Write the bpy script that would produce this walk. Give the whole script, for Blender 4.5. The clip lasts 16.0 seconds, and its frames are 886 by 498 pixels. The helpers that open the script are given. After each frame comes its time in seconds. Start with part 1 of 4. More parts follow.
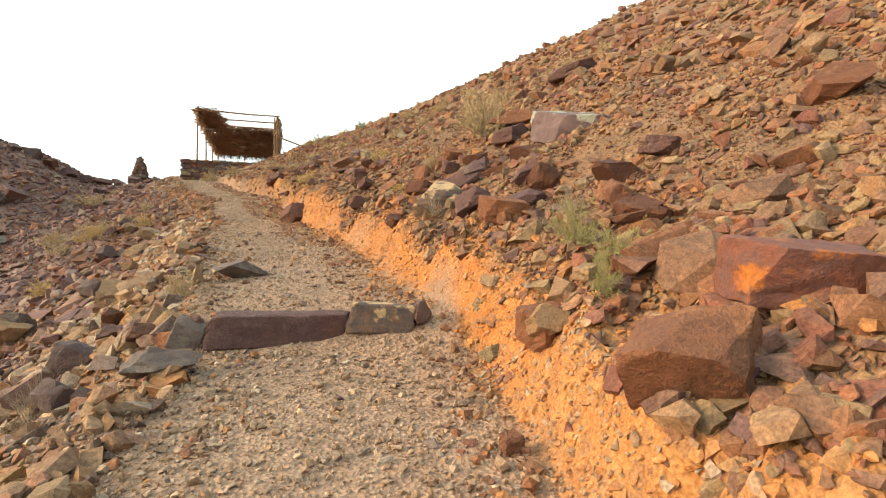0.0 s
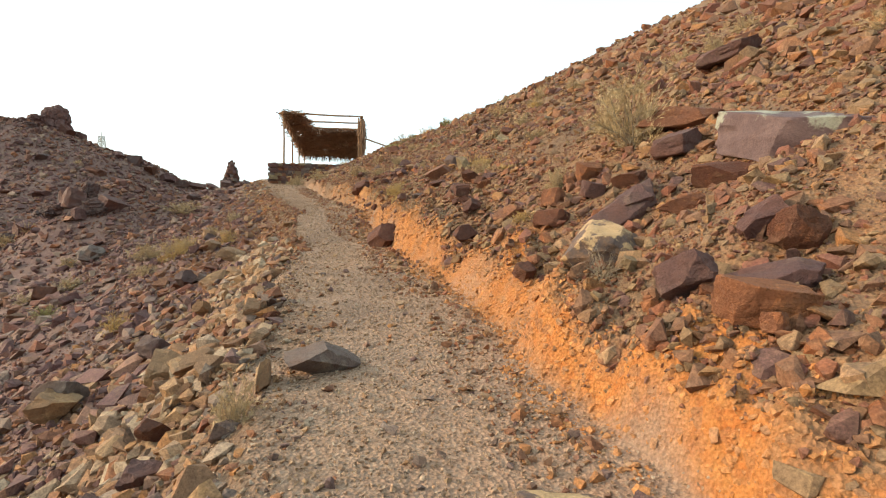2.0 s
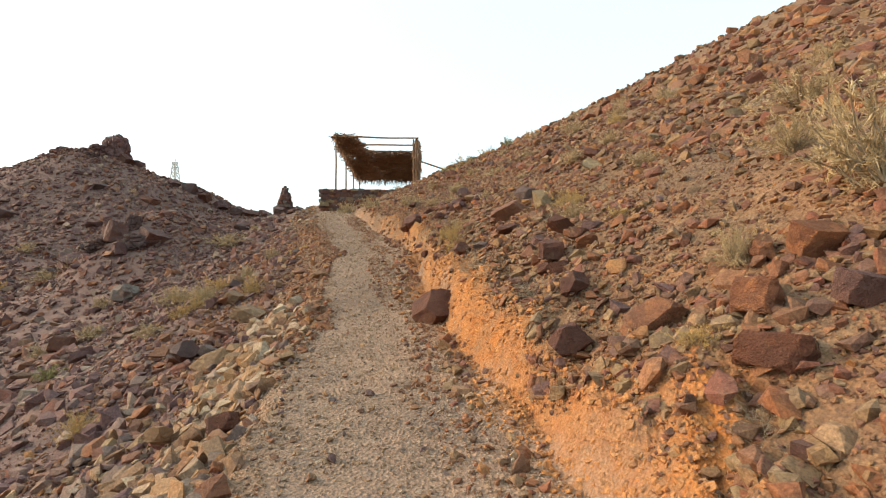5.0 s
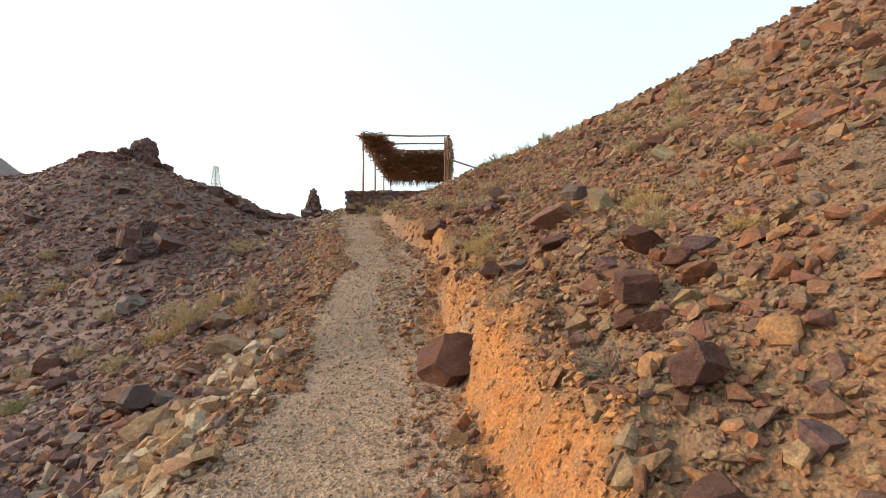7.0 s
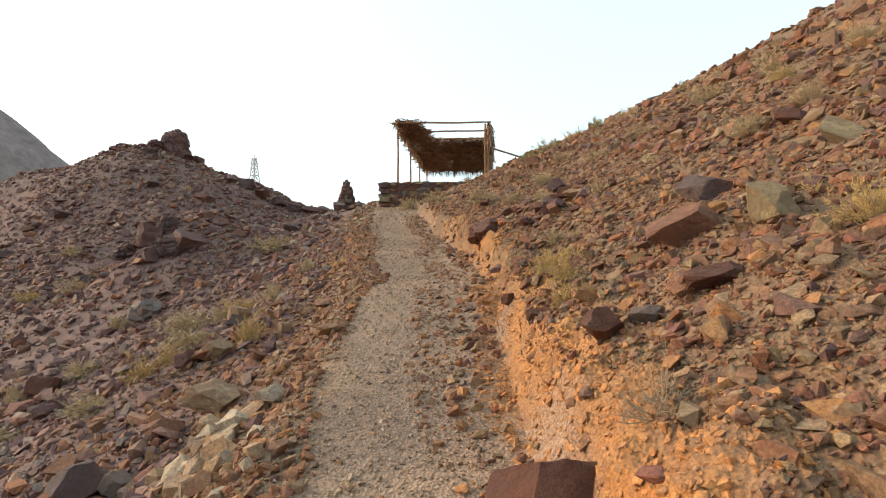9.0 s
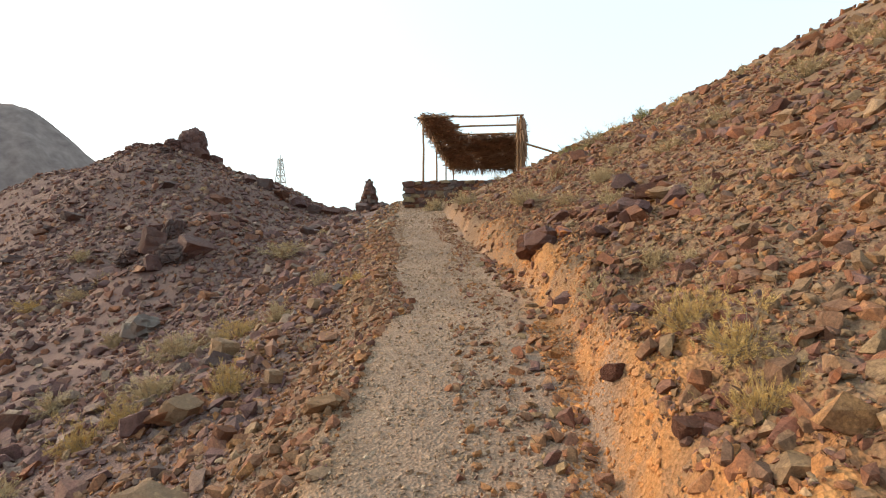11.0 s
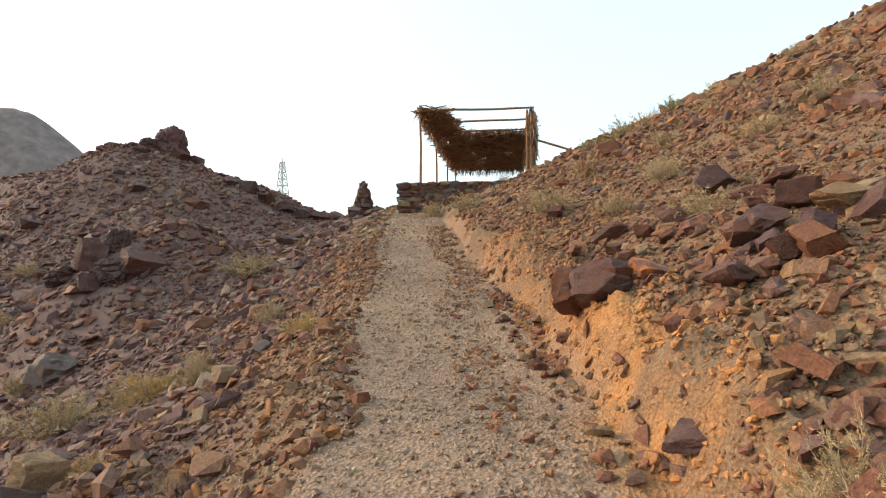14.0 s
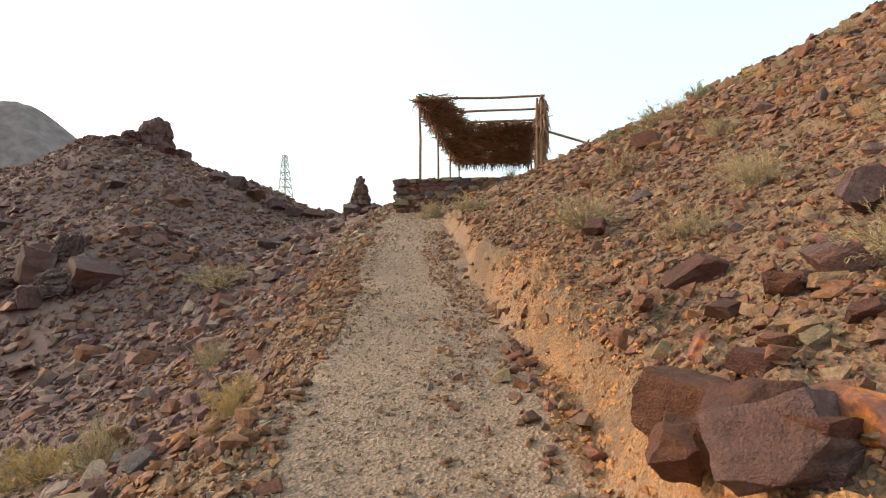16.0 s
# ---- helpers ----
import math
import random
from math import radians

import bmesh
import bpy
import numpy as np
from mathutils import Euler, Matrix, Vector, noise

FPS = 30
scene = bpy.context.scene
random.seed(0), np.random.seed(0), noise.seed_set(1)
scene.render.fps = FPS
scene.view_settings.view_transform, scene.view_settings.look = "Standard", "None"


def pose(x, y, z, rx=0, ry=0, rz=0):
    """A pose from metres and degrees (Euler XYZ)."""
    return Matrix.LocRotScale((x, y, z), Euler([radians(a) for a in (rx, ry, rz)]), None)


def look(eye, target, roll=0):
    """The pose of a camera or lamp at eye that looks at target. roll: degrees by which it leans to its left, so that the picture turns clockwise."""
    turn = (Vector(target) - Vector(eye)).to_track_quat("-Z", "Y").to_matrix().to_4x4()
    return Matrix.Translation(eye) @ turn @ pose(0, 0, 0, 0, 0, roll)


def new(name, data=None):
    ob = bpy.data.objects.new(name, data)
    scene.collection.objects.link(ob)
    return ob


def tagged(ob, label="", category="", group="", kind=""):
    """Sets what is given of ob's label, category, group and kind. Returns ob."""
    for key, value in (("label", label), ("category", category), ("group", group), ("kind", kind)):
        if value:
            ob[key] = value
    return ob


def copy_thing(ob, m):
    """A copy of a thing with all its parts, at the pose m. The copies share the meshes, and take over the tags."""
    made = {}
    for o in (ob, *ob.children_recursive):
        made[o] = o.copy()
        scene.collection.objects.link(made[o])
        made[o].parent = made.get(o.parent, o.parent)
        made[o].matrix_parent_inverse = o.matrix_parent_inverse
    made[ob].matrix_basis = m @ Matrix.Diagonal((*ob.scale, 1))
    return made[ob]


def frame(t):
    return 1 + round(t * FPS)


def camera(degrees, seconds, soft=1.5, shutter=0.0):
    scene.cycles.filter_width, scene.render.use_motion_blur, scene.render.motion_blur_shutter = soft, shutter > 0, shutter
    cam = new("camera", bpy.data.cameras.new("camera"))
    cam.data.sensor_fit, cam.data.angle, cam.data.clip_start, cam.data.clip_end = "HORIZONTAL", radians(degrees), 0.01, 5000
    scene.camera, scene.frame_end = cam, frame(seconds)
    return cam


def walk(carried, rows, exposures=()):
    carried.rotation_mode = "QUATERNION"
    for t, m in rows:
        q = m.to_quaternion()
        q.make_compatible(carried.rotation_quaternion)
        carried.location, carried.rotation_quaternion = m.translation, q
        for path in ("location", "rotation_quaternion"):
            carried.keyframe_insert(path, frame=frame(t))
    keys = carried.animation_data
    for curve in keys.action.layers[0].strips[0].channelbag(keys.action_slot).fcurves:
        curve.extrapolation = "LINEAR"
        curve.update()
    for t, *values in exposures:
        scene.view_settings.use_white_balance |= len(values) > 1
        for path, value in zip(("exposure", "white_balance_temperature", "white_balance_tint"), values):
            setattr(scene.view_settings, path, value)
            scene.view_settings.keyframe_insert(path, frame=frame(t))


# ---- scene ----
cam = camera(77.5, 16.0, soft=1.15)
METRES, EYE, TILT, LEAN, TURN = 16.0, 1.5, 0.0, 0.0, 0.0
# stops: the camera darkens and cools a little as it comes up the slope
EXPOSURES = [(0.0, 2.17, 7450, 10), (1.5, 1.92, 7100, 10), (3.5, 1.85, 7000, 10), (7.0, 1.75, 6720, 10), (16.0, 1.74, 6700, 10)]
ROWS = [
    (0.0, 0.0, 0.0, 0.0, 0.0, 0.0, -0.0),
    (0.5, -0.0107, 0.0242, 0.0027, 3.14, 1.15, 0.06),
    (1.0, -0.0191, 0.0549, 0.0081, 5.1, 0.88, 0.19),
    (1.5, -0.0296, 0.0803, 0.0139, 7.11, 0.71, 0.25),
    (2.0, -0.0355, 0.1029, 0.0348, 8.24, -0.69, 0.27),
    (2.5, -0.0368, 0.1312, 0.0381, 9.28, -0.49, 0.36),
    (3.0, -0.0451, 0.1631, 0.0404, 10.27, 0.43, 0.35),
    (3.5, -0.0524, 0.191, 0.0472, 10.45, 1.01, 0.33),
    (4.0, -0.0567, 0.2149, 0.0543, 11.4, 1.23, 0.4),
    (4.5, -0.0646, 0.2366, 0.0661, 12.89, 1.24, 0.38),
    (7.0, -0.0927, 0.3847, 0.0891, 17.98, 1.41, 0.54),
    (7.5, -0.1047, 0.4125, 0.0971, 18.75, 0.79, 0.48),
    (8.0, -0.116, 0.4457, 0.0983, 19.36, 0.8, 0.5),
    (8.5, -0.1295, 0.4744, 0.1019, 20.74, 0.69, 0.54),
    (9.0, -0.1461, 0.5008, 0.1092, 21.66, 0.41, 0.5),
    (11.5, -0.2178, 0.6453, 0.1249, 24.46, 0.5, 0.6),
    (12.0, -0.2299, 0.6759, 0.1262, 24.44, 0.82, 0.65),
    (12.5, -0.2405, 0.7048, 0.1327, 24.63, 0.81, 0.7),
    (13.0, -0.2538, 0.7316, 0.1399, 24.64, 0.4, 0.59),
    (13.5, -0.2623, 0.764, 0.1426, 24.51, 0.53, 0.71),
    (14.0, -0.2729, 0.7929, 0.1451, 24.66, 0.63, 0.74),
    (14.5, -0.2852, 0.82, 0.1554, 24.72, 0.21, 0.68),
    (15.0, -0.2947, 0.8528, 0.1609, 24.98, 0.38, 0.79),
    (15.5, -0.307, 0.8818, 0.1637, 25.29, 0.23, 0.75),
    (16.0, -0.3205, 0.9113, 0.1685, 25.08, -0.06, 0.73),
]
walk(cam, [(t, pose(0, 0, EYE, TILT, LEAN, TURN) @ pose(METRES * x, METRES * y, METRES * z, 90 + pitch, roll, yaw)) for t, x, y, z, yaw, pitch, roll in ROWS],
     exposures=EXPOSURES)

# ---------------------------------------------------------------- light and sky
SUN_AZ, SUN_EL = -98.0, 24.0          # degrees from +y towards +x, and above the horizon
world = bpy.data.worlds.new("sky")
scene.world = world
world.use_nodes = True
wn = world.node_tree
wn.nodes.clear()
sky = wn.nodes.new("ShaderNodeTexSky")
sky.sky_type = 'NISHITA'
sky.sun_disc = False
sky.sun_elevation = radians(SUN_EL)
sky.sun_rotation = radians(SUN_AZ)
sky.air_density, sky.dust_density, sky.ozone_density = 1.0, 4.0, 1.0
bg = wn.nodes.new("ShaderNodeBackground")
bg.inputs["Strength"].default_value = 0.15
wo = wn.nodes.new("ShaderNodeOutputWorld")
haze = wn.nodes.new("ShaderNodeMix")       # thin bright haze over the whole sky
haze.data_type = 'RGBA'
haze.inputs[0].default_value = 0.68
haze.inputs[7].default_value = (1.94, 2.55, 2.74, 1)
wn.links.new(sky.outputs[0], haze.inputs[6])
wn.links.new(haze.outputs[2], bg.inputs[0])
wn.links.new(bg.outputs[0], wo.inputs[0])

sun_data = bpy.data.lights.new("sun", 'SUN')
sun_data.energy, sun_data.angle, sun_data.color = 0.52, radians(9), (1.0, 0.70, 0.42)
sun = new("sun", sun_data)
_a, _e = radians(SUN_AZ), radians(SUN_EL)
sun.matrix_world = look((math.sin(_a) * 60, math.cos(_a) * 60, math.tan(_e) * 60), (0, 0, 0))


# ---------------------------------------------------------------- noise for shaping
def hash3(i, j, k, seed):
    h = (i * 374761393 + j * 668265263 + k * 2147483647 + seed * 974634533).astype(np.int64)
    h = (h ^ (h >> 13)) * 1274126177
    h = h ^ (h >> 16)
    return (h & 0xFFFF) / 65535.0


def vnoise(x, y, seed=0):
    """Smooth value noise in -1..1 on arrays."""
    x, y = np.asarray(x, float), np.asarray(y, float)
    i, j = np.floor(x).astype(np.int64), np.floor(y).astype(np.int64)
    fx, fy = x - i, y - j
    fx, fy = fx * fx * (3 - 2 * fx), fy * fy * (3 - 2 * fy)
    z = np.zeros_like(i)
    a, b = hash3(i, j, z, seed), hash3(i + 1, j, z, seed)
    c, d = hash3(i, j + 1, z, seed), hash3(i + 1, j + 1, z, seed)
    return 2 * ((a * (1 - fx) + b * fx) * (1 - fy) + (c * (1 - fx) + d * fx) * fy) - 1


def fbm(x, y, size, octaves, seed=0):
    out, amp = 0.0, 1.0
    for o in range(octaves):
        out = out + amp * vnoise(x / size, y / size, seed + o)
        size, amp = size / 2.1, amp * 0.5
    return out


# ---------------------------------------------------------------- lie of the land
TRAIL_Y = [-40, -8, 0, 3, 5.5, 10.2, 14.6, 17.6, 20, 25, 37, 60, 100]
TRAIL_X = [12, 2.0, 0.0, -.6, -1.5, -3.65, -5.6, -7, -8.2, -10.8, -17, -29, -50]
RISE_Y = [-40, -10, 0, 3.38, 3.62, 7, 10.2, 14.6, 18, 22, 27, 37, 50, 80]
RISE_Z = [-3, -.8, .40, .85, 1.03, 1.55, 1.97, 2.72, 3.22, 3.82, 4.76, 6.38, 6.2, 4]
# knolls: x, y, height, radius in x, radius in y
KNOLLS = [(-32.4, 35.4, 3.76, 4.31, 7.57), (-40.9, 32.9, 4.94, 9.3, 5.92), (-19.09, 23.68, 2.08, 2.49, 3.04), (-27.0, 35.4, 1.85, 2.86, 8.56),
          (-22.0, 40.2, 0.47, 3.0, 3.0), (-11.06, 36.2, -0.67, 3.47, 4.0), (-8.66, 13.14, 0.52, 1.24, 3.02)]


def sstep(a, b, x):
    t = np.clip((x - a) / (b - a), 0, 1)
    return t * t * (3 - 2 * t)


def trail_x(y):
    return np.interp(y, TRAIL_Y, TRAIL_X)


def edge_right(y):
    return np.interp(y, [0, 5, 6, 9, 12, 14, 18, 21, 26], [.84, .88, 1.04, 1.0, 1.08, 1.30, 1.36, 1.15, .98])


def edge_left(y):
    return np.interp(y, [0, 3, 8, 10, 12, 15, 18, 20, 24], [.75, .90, .78, .60, .44, .46, .66, .90, 1.0])


def land(x, y, fine=True):
    """Height of the ground."""
    x, y = np.asarray(x, float), np.asarray(y, float)
    d = x - trail_x(y)
    edge = 0.12 * fbm(y, y * 0 + 3.3, 1.1, 3, 5) if fine else 0.0
    z = np.interp(y, RISE_Y, RISE_Z)
    r = np.maximum(d - edge_right(y) - edge, 0)
    bank = np.interp(y, [2, 6, 10, 14, 20, 34], [0.26, 0.22, 0.37, 0.38, 0.37, 0.06])
    s1 = np.interp(y, [0, 6, 12, 18, 24], [0.489, 0.510, 0.437, 0.357, 0.362])
    z = z + bank * sstep(0, 0.24, r) + 0.529 * r + (s1 - 0.529) * 29.5 * (1 - np.exp(-r / 29.5))
    l = np.maximum(-d - edge_left(y) - 0.1 + edge * 1.6, 0)
    m1 = np.interp(y, [4, 9, 14, 19, 24, 30], [3.58, 3.46, 3.45, 2.91, 1.96, 1.77])
    z = z - m1 * (1 - np.exp(-l / 6.05)) + 0.009 * l
    z = z - 0.66 * sstep(3, 12, d) * sstep(20, 36, y) - 0.19 * sstep(3, 12, d)
    for kx, ky, a, rx, ry in KNOLLS:
        z = z + a * np.exp(-((x - kx) / rx) ** 2 - ((y - ky) / ry) ** 2)
    if fine:
        off = sstep(0.7, 1.5, np.abs(d))
        far = np.hypot(x, y - 10)
        z = z + (0.015 + 0.075 * off) * fbm(x, y, 0.9, 4, 11) + 0.010 * fbm(x, y, 0.16, 2, 21)
        face = sstep(0.0, 0.2, r) * (1 - sstep(0.5, 0.9, r))
        z = z + face * (0.09 * fbm(x, y, 0.30, 3, 31) + 0.04 * fbm(x, y, 0.10, 2, 35))
        z = z + off * sstep(8, 30, far) * (0.16 * fbm(x, y, 3.2, 3, 41) - 0.12)
    far = np.hypot(x, y)
    k = sstep(95, 200, far)
    return z * (1 - k) + k * (-14 + 2.0 * fbm(x, y, 60, 2, 51))


# ---------------------------------------------------------------- materials
def material(name):
    m = bpy.data.materials.new(name)
    m.use_nodes = True
    n = m.node_tree
    p = n.nodes["Principled BSDF"]
    p.inputs["Specular IOR Level"].default_value = 0.25
    return m, n, p


def node(n, kind, **values):
    q = n.nodes.new(kind)
    for k, v in values.items():
        q.inputs[k.replace("_", " ")].default_value = v
    return q


def noise_tex(n, coord, scale, detail=4.0, rough=0.6):
    q = node(n, "ShaderNodeTexNoise", Scale=scale, Detail=detail, Roughness=rough)
    n.links.new(coord, q.inputs["Vector"])
    return q.outputs["Fac"]


def ramp(n, fac, stops, constant=False):
    q = n.nodes.new("ShaderNodeValToRGB")
    e = q.color_ramp.elements
    while len(e) < len(stops):
        e.new(0.5)
    for el, (pos, col) in zip(e, stops):
        el.position, el.color = pos, (*col, 1)
    if constant:
        q.color_ramp.interpolation = 'CONSTANT'
    n.links.new(fac, q.inputs["Fac"])
    return q.outputs["Color"]


def mix(n, fac, a, b, mode='MIX'):
    q = n.nodes.new("ShaderNodeMix")
    q.data_type, q.blend_type = 'RGBA', mode
    for sock, val in ((q.inputs[0], fac), (q.inputs[6], a), (q.inputs[7], b)):
        if isinstance(val, (int, float)):
            sock.default_value = val
        elif isinstance(val, tuple):
            sock.default_value = (*val, 1)
        else:
            n.links.new(val, sock)
    return q.outputs[2]


def bump(n, p, height, strength, dist):
    q = node(n, "ShaderNodeBump", Strength=strength, Distance=dist)
    n.links.new(height, q.inputs["Height"])
    n.links.new(q.outputs["Normal"], p.inputs["Normal"])


def grey(n, fac, lo, hi):
    return ramp(n, fac, [(lo, (0, 0, 0)), (hi, (1, 1, 1))])


def rock_material(name, stops, island, vary=0.5, dust=(0.31, 0.205, 0.125), dust_amount=0.35, scale=6.0):
    """Broken desert rock: one colour of the range for each stone, blotches, fine grain, dust on it."""
    m, n, p = material(name)
    geo = n.nodes.new("ShaderNodeNewGeometry")
    if island:
        rnd = geo.outputs["Random Per Island"]
        co = geo.outputs["Position"]
    else:
        rnd = n.nodes.new("ShaderNodeObjectInfo").outputs["Random"]
        co = geo.outputs["Position"]
    base = ramp(n, rnd, stops)
    big = noise_tex(n, co, scale, 5, 0.65)
    fine = noise_tex(n, co, scale * 14, 3, 0.7)
    light = mix(n, 0.4, base, (0.38, 0.26, 0.17), 'MIX')
    dark = mix(n, 0.55, base, (0.055, 0.035, 0.035), 'MIX')
    c = mix(n, grey(n, big, 0.52, 0.72), base, light)
    c = mix(n, mix(n, vary, (0, 0, 0), grey(n, big, 0.48, 0.30), 'MIX'), c, dark)
    dn = noise_tex(n, co, scale * 2.7, 4, 0.7)
    c = mix(n, mix(n, dust_amount, (0, 0, 0), grey(n, dn, 0.5, 0.75)), c, dust)
    grain = noise_tex(n, co, scale * 6, 4, 0.75)
    if not island:
        broad = noise_tex(n, co, scale * 0.45, 3, 0.55)
        c = mix(n, mix(n, 0.75, (0, 0, 0), grey(n, broad, 0.50, 0.64)), c, mix(n, 0.55, base, (0.36, 0.135, 0.05)))
        c = mix(n, mix(n, 0.7, (0, 0, 0), grey(n, broad, 0.46, 0.34)), c, mix(n, 0.5, base, (0.075, 0.036, 0.032)))
    c = mix(n, 0.6 if island else 0.3, c, ramp(n, fine, [(0.32, (0.42, 0.40, 0.38)), (0.62, (1.2, 1.17, 1.12))]), 'MULTIPLY')
    c = mix(n, 0.65 if island else 0.38, c, ramp(n, grain, [(0.30, (0.45, 0.42, 0.42)), (0.66, (1.3, 1.25, 1.18))]), 'MULTIPLY')
    n.links.new(c, p.inputs["Base Color"])
    p.inputs["Specular IOR Level"].default_value = 0.16
    p.inputs["Roughness"].default_value = 0.78 if island else 0.66
    bump(n, p, mix(n, 0.25, mix(n, 0.5, big, dn), fine), 0.9, 0.015 if island else 0.07)
    return m


PURPLE, RUST, BROWN = (0.148, 0.084, 0.080), (0.29, 0.120, 0.058), (0.215, 0.118, 0.070)
TAN, GREY, DARK = (0.36, 0.24, 0.14), (0.205, 0.168, 0.140), (0.092, 0.064, 0.060)
OLIVE, PALE, ORANGE, RED = (0.26, 0.178, 0.098), (0.44, 0.35, 0.245), (0.40, 0.185, 0.07), (0.21, 0.085, 0.062)
MIX_RIGHT = [(0.0, PURPLE), (0.12, BROWN), (0.24, RED), (0.38, RUST), (0.50, BROWN), (0.60, OLIVE), (0.68, RUST), (0.77, TAN), (0.84, OLIVE), (0.93, ORANGE), (1.0, PURPLE)]
MIX_LEFT = [(0.0, (0.165, 0.094, 0.090)), (0.2, (0.15, 0.085, 0.082)), (0.38, (0.20, 0.105, 0.095)), (0.52, (0.27, 0.132, 0.085)), (0.64, (0.25, 0.185, 0.155)), (0.76, RED), (0.85, RUST), (0.92, (0.33, 0.25, 0.19)), (1.0, (0.13, 0.082, 0.078))]
MIX_RUSTY = [(0.0, RUST), (0.25, BROWN), (0.45, ORANGE), (0.6, RED), (0.75, TAN), (0.9, RUST), (1.0, PURPLE)]
MIX_BERM = [(0.0, BROWN), (0.18, TAN), (0.34, RUST), (0.48, GREY), (0.6, PURPLE), (0.72, PALE), (0.84, ORANGE), (0.92, OLIVE), (1.0, DARK)]
MIX_GRIT = [(0.0, (0.28, 0.18, 0.12)), (0.2, TAN), (0.35, (0.33, 0.25, 0.19)), (0.55, (0.42, 0.29, 0.19)), (0.7, (0.38, 0.235, 0.145)), (0.88, (0.50, 0.41, 0.31)), (1.0, BROWN)]
rubble_right = rock_material("rubble_red_slope", MIX_RIGHT, True)
rubble_left = rock_material("rubble_dark_slope", MIX_LEFT, True)
rubble_berm = rock_material("rubble_trail_edge", MIX_BERM, True)
heap_mat = rock_material("heaped_tan_rubble", [(0, TAN), (0.3, (0.40, 0.22, 0.105)), (0.5, BROWN), (0.7, PALE), (1, (0.30, 0.175, 0.10))], True, 0.4)
rusty_mat = rock_material("rusty_rubble", MIX_RUSTY, True)
grit = rock_material("trail_gravel", MIX_GRIT, True, 0.3)
clod_mat = rock_material("orange_earth_clods", [(0.0, (0.46, 0.19, 0.065)), (0.4, (0.55, 0.26, 0.10)), (0.8, (0.42, 0.21, 0.095)), (1.0, (0.36, 0.20, 0.11))], True, 0.2, (0.56, 0.27, 0.10), 0.5)
rock_mats = {
    "purple": rock_material("purple_brown_rock", [(0, PURPLE), (0.5, (0.17, 0.095, 0.08)), (1, (0.125, 0.07, 0.068))], False, 0.5, dust_amount=0.25),
    "rust": rock_material("rust_red_rock", [(0, RUST), (0.5, (0.26, 0.115, 0.062)), (1, (0.34, 0.14, 0.06))], False, 0.6, (0.50, 0.22, 0.08), 0.5),
    "brown": rock_material("brown_rock", [(0, (0.125, 0.050, 0.031)), (0.5, (0.155, 0.064, 0.034)), (1, (0.105, 0.045, 0.033))], False, dust_amount=0.12),
    "tan": rock_material("tan_rock", [(0, TAN), (0.5, (0.40, 0.25, 0.13)), (1, (0.46, 0.32, 0.19))], False, 0.35, (0.45, 0.2, 0.07), 0.35),
    "dark": rock_material("varnished_dark_rock", [(0, (0.098, 0.068, 0.064)), (1, (0.125, 0.085, 0.076))], False, 0.4, dust_amount=0.15),
    "grey": rock_material("grey_rock", [(0, GREY), (1, (0.18, 0.15, 0.13))], False),
    "olive": rock_material("olive_rock", [(0, OLIVE), (1, (0.33, 0.26, 0.14))], False),
}


def special_rock(name, body, patch, second, lo, hi, scale, top=0.0):
    """Rock with a second-coloured crust in blotches; top > 0 keeps the crust to the stone's upper side."""
    m, n, p = material(name)
    co = n.nodes.new("ShaderNodeNewGeometry").outputs["Position"]
    big, mid, fine = noise_tex(n, co, scale, 5, 0.6), noise_tex(n, co, scale * 2.3, 5, 0.65), noise_tex(n, co, 60, 3, 0.7)
    c = mix(n, grey(n, mid, 0.40, 0.65), body, second)
    fac = big
    if top:
        xyz = n.nodes.new("ShaderNodeSeparateXYZ")
        n.links.new(n.nodes.new("ShaderNodeTexCoord").outputs["Object"], xyz.inputs[0])
        add = n.nodes.new("ShaderNodeMath")
        add.operation = 'MULTIPLY_ADD'
        n.links.new(xyz.outputs["Z"], add.inputs[0])
        add.inputs[1].default_value = top
        n.links.new(big, add.inputs[2])
        fac = add.outputs[0]
    c = mix(n, grey(n, fac, lo, hi), c, mix(n, grey(n, mid, 0.35, 0.7), patch, tuple(v * 0.72 for v in patch)))
    c = mix(n, 0.4, c, ramp(n, fine, [(0.3, (0.4, 0.38, 0.36)), (0.7, (1.1, 1.08, 1.05))]), 'MULTIPLY')
    n.links.new(c, p.inputs["Base Color"])
    p.inputs["Roughness"].default_value = 0.72
    bump(n, p, mix(n, 0.3, mix(n, 0.5, fac, mid), fine), 0.7, 0.04)
    return m


rock_mats["lichen"] = special_rock("red_rock_orange_stains", (0.21, 0.078, 0.050), (0.58, 0.19, 0.04), (0.15, 0.08, 0.07), 0.55, 0.64, 5.0)
rock_mats["patched"] = special_rock("dark_boulder_pale_crust", (0.105, 0.078, 0.070), (0.50, 0.335, 0.175), (0.20, 0.115, 0.065), 0.58, 0.62, 6.5, 0.26)
rock_mats["greentop"] = special_rock("grey_green_slab", (0.125, 0.080, 0.078), (0.36, 0.36, 0.28), (0.17, 0.11, 0.10), 0.66, 0.71, 4.0, 0.42)

# ground: gravel trail, orange cut bank, stony slope
ground_mat, gn, gp = material("desert_ground")
gco = gn.nodes.new("ShaderNodeNewGeometry").outputs["Position"]


def attr(n, name):
    q = n.nodes.new("ShaderNodeAttribute")
    q.attribute_name = name
    return q.outputs["Fac"]


